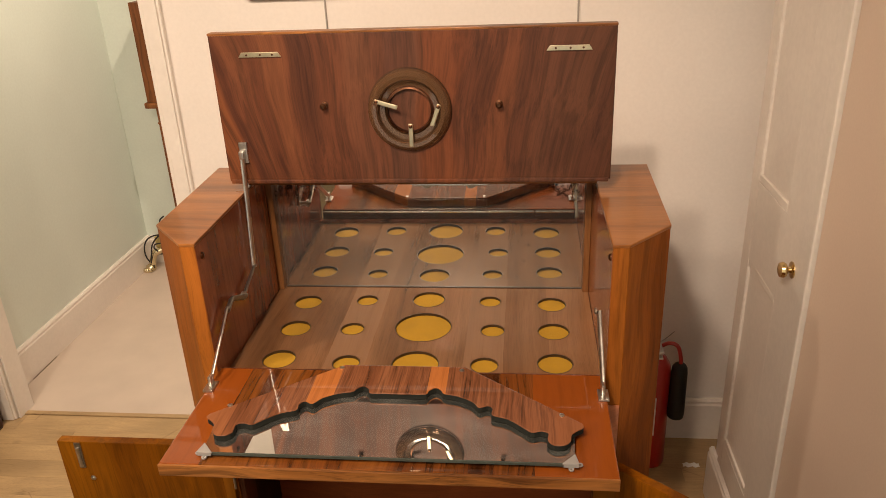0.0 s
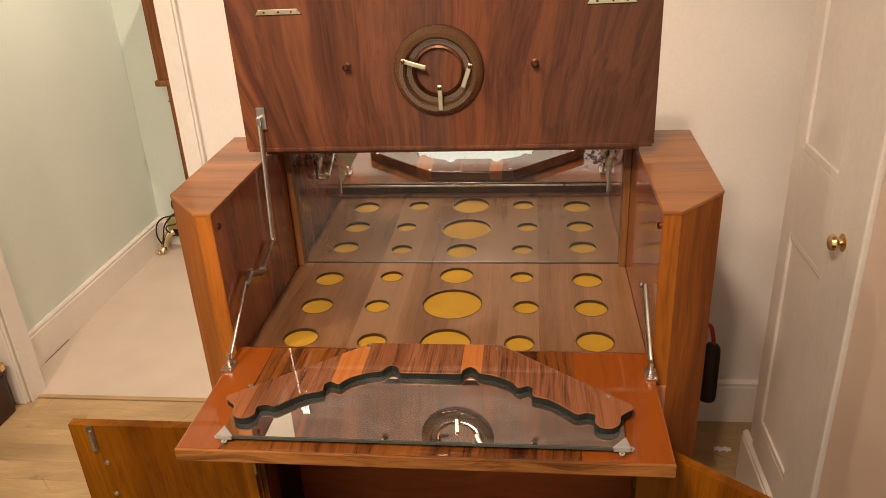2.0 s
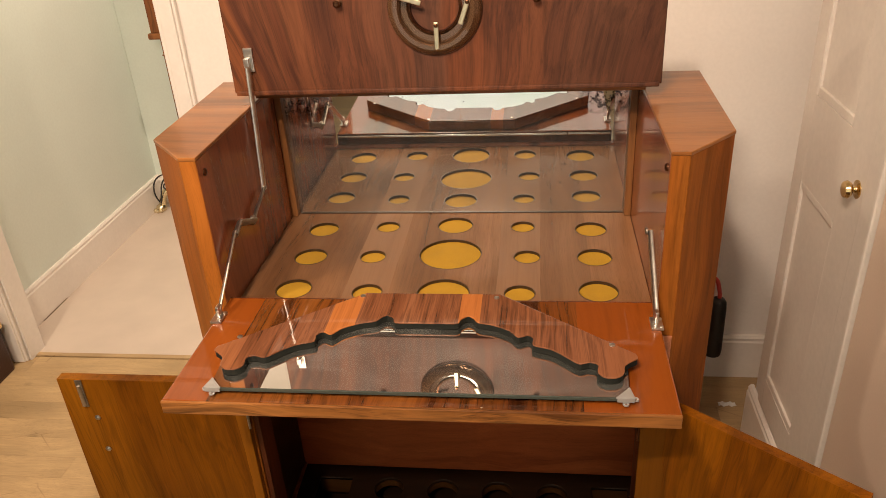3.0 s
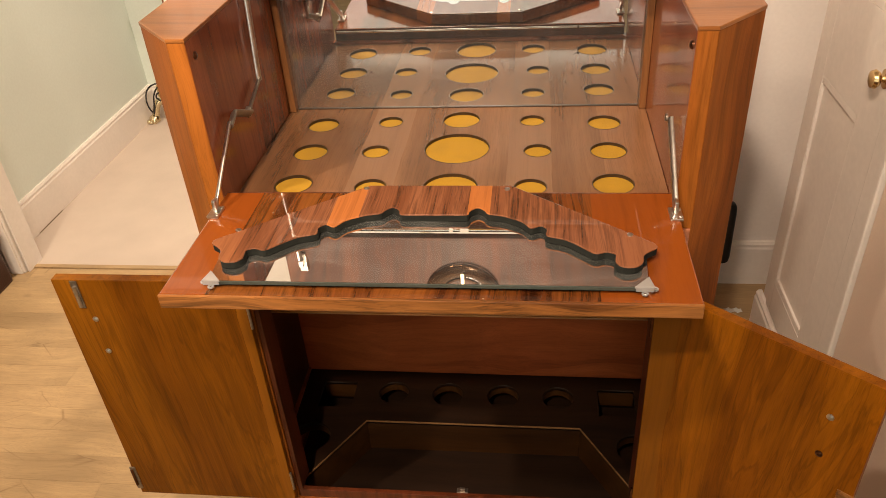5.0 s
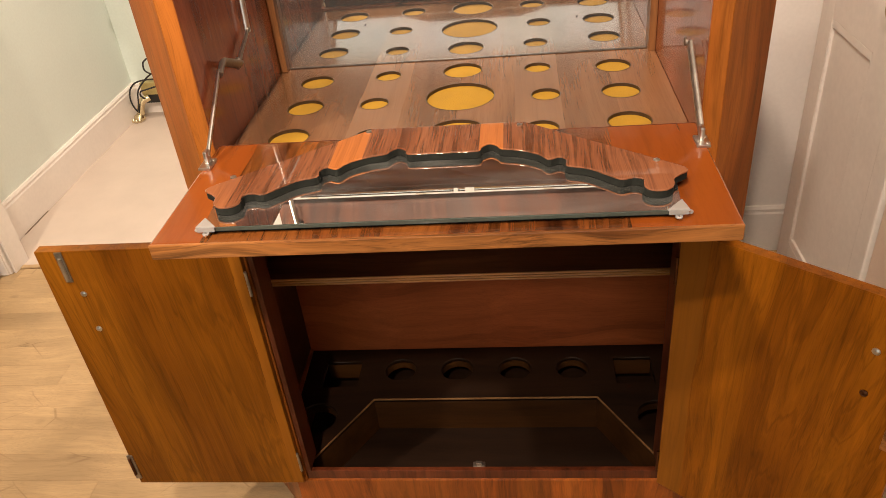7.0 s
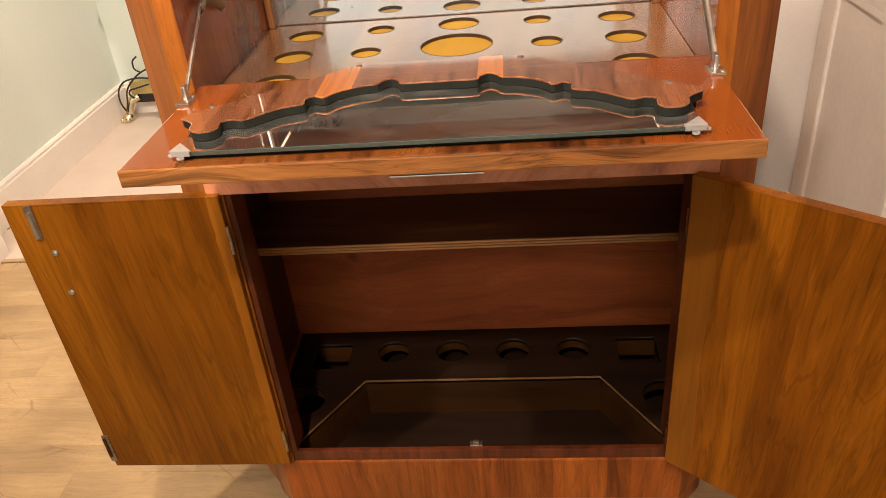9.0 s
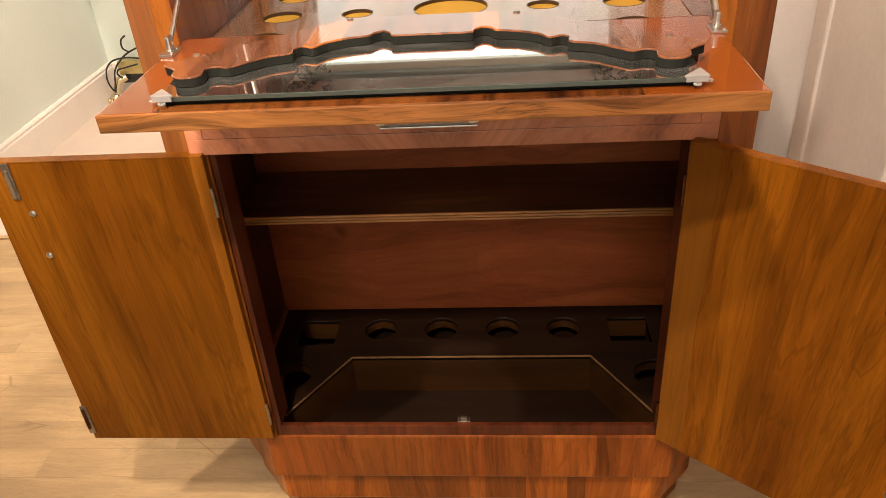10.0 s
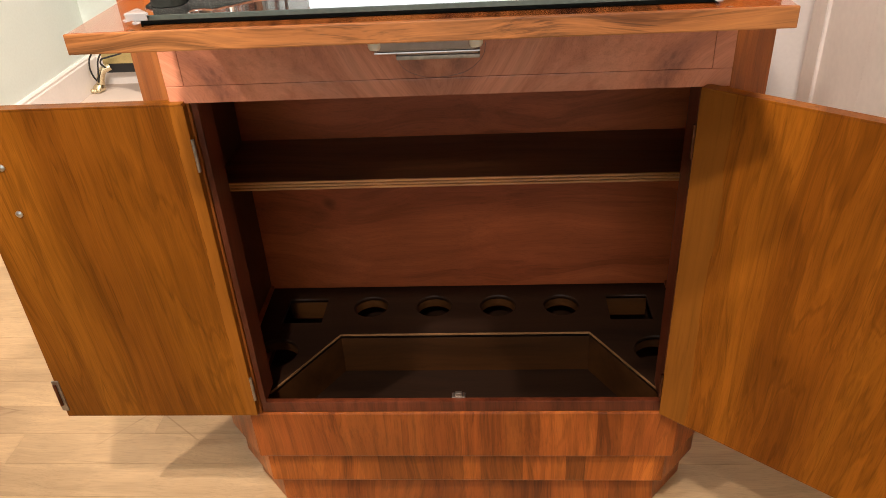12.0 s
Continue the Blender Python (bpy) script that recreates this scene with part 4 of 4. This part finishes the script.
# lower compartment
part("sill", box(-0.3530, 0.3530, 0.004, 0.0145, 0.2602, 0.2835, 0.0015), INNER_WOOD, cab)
part("catch", box(-0.014, 0.010, 0.0138, 0.026, 0.2750, 0.2850, 0.0012), DARK_STEEL, cab, "small dull steel door catch")
part("catch_post", box(-0.008, 0.004, 0.016, 0.023, 0.2849, 0.2910, 0.0012), DARK_STEEL, cab)
part("bottom_board", prism([(-0.42, 0.404), (-0.42, 0.10), (-0.355, 0.036), (0.355, 0.036), (0.42, 0.10), (0.42, 0.404)], 0.140, 0.157, 0.001), SHADED_DECK_WOOD, cab)
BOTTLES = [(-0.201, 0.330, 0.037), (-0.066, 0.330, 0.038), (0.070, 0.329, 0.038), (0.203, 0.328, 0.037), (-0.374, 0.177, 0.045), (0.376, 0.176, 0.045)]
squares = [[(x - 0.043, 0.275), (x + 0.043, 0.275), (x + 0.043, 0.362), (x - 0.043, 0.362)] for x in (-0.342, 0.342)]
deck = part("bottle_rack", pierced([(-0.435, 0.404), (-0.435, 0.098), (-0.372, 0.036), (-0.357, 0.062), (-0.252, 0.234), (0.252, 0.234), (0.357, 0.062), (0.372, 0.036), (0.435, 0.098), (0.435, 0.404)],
            [round_hole(*b) for b in BOTTLES] + squares, 0.244, 0.254), SHADED_DECK_WOOD, cab, "wooden bottle rack with cut holes, shade darkened into its colour")
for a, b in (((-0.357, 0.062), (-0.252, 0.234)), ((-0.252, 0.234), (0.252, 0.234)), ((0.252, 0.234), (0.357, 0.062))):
    part("riser", band([a, b], 0.008, 0.157, 0.2435, 0.0005), SHADED_WOOD, deck)
    part("rack_trim", band([a, b], -0.003, 0.2515, 0.2555, 0.0008), TRIM_WOOD, deck, "gilt-brown trim along the rack")
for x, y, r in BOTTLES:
    part("hole_liner", lathe([(r - 0.0002, 0.226), (r + 0.0025, 0.226), (r + 0.0025, 0.2438), (r - 0.0002, 0.2438)], pose(x, y, 0), 32, True), SHADED_WOOD, deck, "", True)
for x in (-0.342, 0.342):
    part("hole_liner", box(x - 0.045, x + 0.045, 0.3622, 0.3680, 0.200, 0.2438, 0.0005), SHADED_WOOD, deck)
part("rack_back", box(-0.434, 0.434, 0.396, 0.4045, 0.158, 0.2435, 0.0005), SHADED_DECK_WOOD, deck)
shelf = part("shelf", box(-0.4355, 0.4355, 0.214, 0.404, 0.599, 0.6135, 0.001), SHELF_WOOD, cab, "dark shelf with a reeded front edge")
for z in (0.6005, 0.6065, 0.6125):
    part("bead", tube([(-0.4355, 0.213, z), (0.4355, 0.213, z)], 0.0026, 10), BEAD_WOOD, shelf, "reeded edge bead", True)

# stepped plinth
def inset(d):
    return [(-0.462 + d, 0.42), (-0.455 + d, 0.086 + 0.6 * d), (-0.378 + 0.7 * d, 0.0 + d), (0.378 - 0.7 * d, 0.0 + d), (0.455 - d, 0.086 + 0.6 * d), (0.462 - d, 0.42)]


for n, (d, z0, z1) in enumerate(((0.001, 0.150, 0.2600), (0.014, 0.072, 0.1498), (0.030, 0.0, 0.0718))):
    part("plinth_step", band(inset(d), 0.030, z0, z1, 0.004), (BAND_WOOD, BAND_WOOD_2, BAND_WOOD_3)[n], cab, "veneered plinth step")


# doors
def cabinet_door(s):
    """Hinged at x = 0, reaching along +x, its inner face towards -y; s = -1 for the other hand."""
    w, z0, z1 = (0.3485 if s < 0 else 0.352), 0.268, 0.846

    def bx(x0, x1, *rest, **more):
        return box(*sorted((s * x0, s * x1)), *rest, **more)

    if s < 0:
        m = pose(-0.357, -0.003, 0)
    else:
        m = pose(0.346, -0.004, 0, 0, 0, -38.6)
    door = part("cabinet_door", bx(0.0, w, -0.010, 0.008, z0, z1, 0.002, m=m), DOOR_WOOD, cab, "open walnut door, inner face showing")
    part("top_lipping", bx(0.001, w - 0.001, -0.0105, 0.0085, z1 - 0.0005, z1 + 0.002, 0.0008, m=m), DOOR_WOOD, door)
    for z in (0.760, 0.683):
        part("screw", lathe([(0.0055, 0), (0.0055, 0.0015), (0.002, 0.003)], m @ facing_y(s * 0.2915, -0.010, z), 16), CHROME if z > 0.7 or s < 0 else DARK_BRASS, door, "round-headed screw")
    if s < 0:
        part("bolt_plate", bx(0.300, 0.313, -0.0125, -0.0095, 0.786, 0.8465, 0.001, m=m), STEEL, door, "steel flush bolt")
        part("bolt", tube([m @ Vector((s * 0.3065, -0.0135, 0.790)), m @ Vector((s * 0.3065, -0.0135, 0.835))], 0.003), CHROME, door)
        part("bolt_plate", bx(0.340, 0.3525, -0.0125, -0.0095, 0.284, 0.352, 0.001, m=m), STEEL, door, "steel flush bolt")
        part("bolt", tube([m @ Vector((s * 0.348, -0.0135, 0.298)), m @ Vector((s * 0.348, -0.0135, 0.345))], 0.003), DARK_BRASS, door)
    else:
        part("lock_plate", bx(0.330, 0.3523, -0.0108, -0.0095, 0.596, 0.634, 0.0005, m=m), EDGE_WOOD, door, "pale worn patch at the edge")
    for z in (0.330, 0.770):
        part("hinge", tube([m @ Vector((s * -0.002, -0.010, z - 0.025)), m @ Vector((s * -0.002, -0.010, z + 0.025))], 0.0026), DARK_BRASS if s > 0 else STEEL, door, "butt hinge")
    return door


cabinet_door(-1)
cabinet_door(1)


# ---- loose things ----
def extinguisher(x, y):
    e = thing("fire_extinguisher", x, y, 0, "red carbon dioxide fire extinguisher with black horn on the floor", "fire extinguisher")
    part("cylinder", lathe([(0.052, 0), (0.055, 0.006), (0.055, 0.36), (0.050, 0.39), (0.036, 0.415), (0.020, 0.428), (0.016, 0.44)], pose(x, y, 0), 36), RED_PAINT, e, "red steel cylinder", True)
    part("valve", box(x - 0.014, x + 0.014, y - 0.016, y + 0.016, 0.438, 0.472, 0.004), BRASS, e, "brass valve")
    part("lever", box(x - 0.010, x + 0.010, y - 0.085, y + 0.01, 0.474, 0.482, 0.003), CHROME, e)
    part("carry_handle", box(x - 0.010, x + 0.010, y - 0.080, y + 0.01, 0.452, 0.459, 0.003), CHROME, e)
    part("safety_wire", tube(smooth_line([(x, y - 0.02, 0.478), (x + 0.02, y - 0.03, 0.50), (x + 0.045, y - 0.035, 0.53)]), 0.0012, 6), STEEL, e)
    hx = x + 0.074
    part("hose", tube(smooth_line([(x + 0.01, y - 0.01, 0.458), (x + 0.035, y - 0.02, 0.478), (x + 0.062, y - 0.025, 0.47), (hx, y - 0.03, 0.43), (hx + 0.002, y - 0.03, 0.405)]), 0.0065, 10), RED_PAINT, e, "red hose", True)
    part("horn", lathe([(0.010, 0.41), (0.018, 0.405), (0.024, 0.395), (0.026, 0.37), (0.028, 0.22), (0.026, 0.205), (0.02, 0.203)], pose(hx, y - 0.03, 0), 28), BLACK_PLASTIC, e, "black discharge horn", True)
    bm = bmesh.new()
    rows = [[bm.verts.new((x + 0.0556 * math.sin(a), y - 0.0556 * math.cos(a), z)) for a in [math.radians(-58 + 9 * k) for k in range(8)]] for z in (0.14, 0.29)]
    for k in range(7):
        bm.faces.new((rows[0][k], rows[0][k + 1], rows[1][k + 1], rows[1][k]))
    part("sticker", bm, PAPER, e, "pale instruction sticker")
    return e


extinguisher(0.640, 1.030)


def brass_fender(x, y):
    f = thing("brass_lamp_base", x, y, 0, "brass and cream box base on paw feet standing on the carpet", "lamp base")
    part("body", box(x + 0.045, x + 0.50, y - 0.02, y + 0.044, 0.125, 0.19, 0.004), plain("pale_gilt", (0.50, 0.40, 0.16), 0.4, 0.4, 0.12, 20.0), f, "pale gilt box")
    part("under_plate", box(x + 0.05, x + 0.49, y - 0.015, y + 0.040, 0.080, 0.1245, 0.002), BLACK_PLASTIC, f)
    for fx in (x + 0.03, x + 0.48):
        leg = part("paw_foot", tube(smooth_line([(fx + 0.045, y - 0.015, 0.112), (fx + 0.012, y - 0.030, 0.100), (fx - 0.004, y - 0.040, 0.070), (fx - 0.010, y - 0.046, 0.040), (fx - 0.016, y - 0.052, 0.022)]), 0.019, 12), PALE_GILT, f, "cast brass paw foot", True)
        part("paw", lathe([(0.012, 0), (0.026, 0.006), (0.029, 0.018), (0.024, 0.032), (0.010, 0.042)], pose(fx - 0.018, y - 0.058, 0.002), 20), PALE_GILT, leg, "", True)
        for k in (-1, 0, 1):
            part("claw", lathe([(0.004, 0), (0.011, 0.005), (0.012, 0.014), (0.007, 0.022)], pose(fx - 0.026 + 0.016 * k, y - 0.086 + 0.006 * abs(k), 0.002), 14), PALE_GILT, leg, "", True)
    return f


brass_fender(-1.860, 2.554)
cables = thing("power_cables", -1.9, 2.44, 0, "tangled black power cables hanging beside the brass base", "cable")
for pts in (((-1.677, 2.51, 0.209), (-1.742, 2.50, 0.219), (-1.812, 2.50, 0.206), (-1.852, 2.50, 0.172), (-1.862, 2.49, 0.128), (-1.858, 2.49, 0.084), (-1.845, 2.50, 0.045)),
            ((-1.643, 2.51, 0.275), (-1.726, 2.50, 0.242), (-1.786, 2.50, 0.195), (-1.818, 2.50, 0.152), (-1.828, 2.49, 0.095), (-1.840, 2.49, 0.050)),
            ((-1.721, 2.51, 0.323), (-1.742, 2.50, 0.304), (-1.745, 2.50, 0.266), (-1.723, 2.51, 0.242)),
            ((-1.693, 2.50, 0.185), (-1.766, 2.49, 0.170), (-1.793, 2.49, 0.163), (-1.803, 2.49, 0.142), (-1.790, 2.50, 0.118))):
    part("cable", tube(smooth_line(pts), 0.0042, 8), RUBBER, cables, "", True)


def corridor_cupboard():
    c = thing("wooden_cupboard", -1.3, 2.52, 0, "brown oak cupboard with a projecting ledge in the corridor", "cupboard")
    part("upper_body", box(-1.655, -0.95, 2.45, 2.60, 0.955, 1.432, 0.003), BROWN_WOOD, c)
    part("ledge", box(-1.668, -0.94, 2.436, 2.60, 0.925, 0.9545, 0.008), BROWN_WOOD, c)
    part("lower_body", box(-1.618, -0.95, 2.452, 2.60, 0.0, 0.9245, 0.003), BROWN_WOOD, c)
    part("lower_bead", box(-1.622, -0.945, 2.448, 2.60, 0.845, 0.853, 0.002), BROWN_WOOD, c)


corridor_cupboard()


def trunk():
    t = thing("leather_box", -1.95, 0.98, 0, "dark oxblood leather box with brass corner on the floor", "box")
    body = part("body", box(-2.25, -1.80, 0.86, 1.10, 0, 0.17, 0.010), DARK_LEATHER, t)
    part("lid", box(-2.254, -1.796, 0.856, 1.104, 0.171, 0.215, 0.010), DARK_LEATHER, t)
    part("corner", box(-1.822, -1.793, 0.853, 0.880, 0.185, 0.218, 0.004), BRASS, t, "brass corner guard")
    part("corner", box(-1.822, -1.793, 1.080, 1.107, 0.185, 0.218, 0.004), BRASS, t, "brass corner guard")


trunk()


def picture(x0, x1):
    w = thing("picture_frame", (x0 + x1) / 2, BW, 1.549, "pale framed picture hung on the wall, cord below", "picture", "pictures on the wall")
    z0, z1, d = 1.552, 1.95, 0.03
    for a in ((x0, x1, z0, z0 + d), (x0, x1, z1 - d, z1), (x0, x0 + d, z0 + d, z1 - d), (x1 - d, x1, z0 + d, z1 - d)):
        part("frame_bar", box(a[0], a[1], BW - 0.022, BW - 0.001, a[2], a[3], 0.003), plain("frame_gilt", (0.55, 0.45, 0.33), 0.5, vary=0.1), w)
    part("mount", box(x0 + d, x1 - d, BW - 0.010, BW - 0.002, z0 + d, z1 - d, 0), PAPER, w, "pale picture mount")
    return w


picture(-0.608, -0.216)
picture(0.170, 0.560)
for x in (-0.377, 0.365):
    c = thing("wall_cord", x, BW, 0.75, "thin grey cord hanging down the wall", "cord", "cords on the wall")
    part("cord", tube([(x, BW - 0.004, 0.75), (x, BW - 0.004, 1.56)], 0.0026, 8), plain("grey_cord", (0.38, 0.35, 0.32), 0.7), c)

p = thing("paper_scrap", 0.79, 1.0, 0, "small crumpled white paper scrap on the floor", "paper")
bm = bmesh.new()
g = [[bm.verts.new((0.755 + 0.008 * i, 0.985 + 0.007 * j, 0.002 + 0.007 * (0.5 + 0.5 * math.sin(2.1 * i + 1.3 * j)))) for j in range(4)] for i in range(8)]
for i in range(7):
    for j in range(3):
        bm.faces.new((g[i][j], g[i + 1][j], g[i + 1][j + 1], g[i][j + 1]))
part("sheet", bm, PAPER, p, "", True)

# recessed ceiling lamps; the one at (-2.3, -2.2) houses the added fill
GLOW, t_, p_ = material("lamp_glow")
p_.inputs["Emission Color"].default_value, p_.inputs["Emission Strength"].default_value = (*WARM, 1), 20.0
for x, y in LAMPS + [(-0.75, 1.85)]:
    d = thing("ceiling_lamp", x, y, CEIL, "round recessed ceiling lamp with white ring", "lamp", "ceiling lamps")
    part("ring", lathe([(0.045, -0.002), (0.058, -0.010), (0.062, 0.0), (0.045, 0.0)], pose(x, y, CEIL - 0.001), 32, True), GLOSS_WHITE, d, "", True)
    part("bulb", lathe([(0.044, -0.001), (0.044, 0.0)], pose(x, y, CEIL - 0.0005), 32), GLOW, d, "glowing lamp face")

# ---- floor strips ----
rng = random.Random(4)
BOARD = 0.088
shapes = {}


def strip(x, y, length):
    if length not in shapes:
        bm = box(0, length - 0.0005, 0, BOARD - 0.0004, -0.0135, 0, 0.0005)
        me = bpy.data.meshes.new("floor_strip")
        bm.to_mesh(me)
        bm.free()
        me.materials.append(FLOOR_WOOD)
        shapes[length] = me
    o = new("floor_strip", shapes[length])
    o.location, o.parent = (x, y, 0), floor


floor = tagged(new("floor"), "pale maple strip floor with fine joints", "floor", kind="structure")
y = 1.178 - BOARD
while y > -3.6:
    x = -3.2
    left = 4.6
    length = rng.choice((0.3, 0.5, 0.7, 0.95, 1.25))
    while left > 0.01:
        length = min(length, round(left, 2))
        strip(x, y, length)
        x, left = x + length, left - length
        length = rng.choice((0.7, 0.95, 1.25))
    y -= BOARD
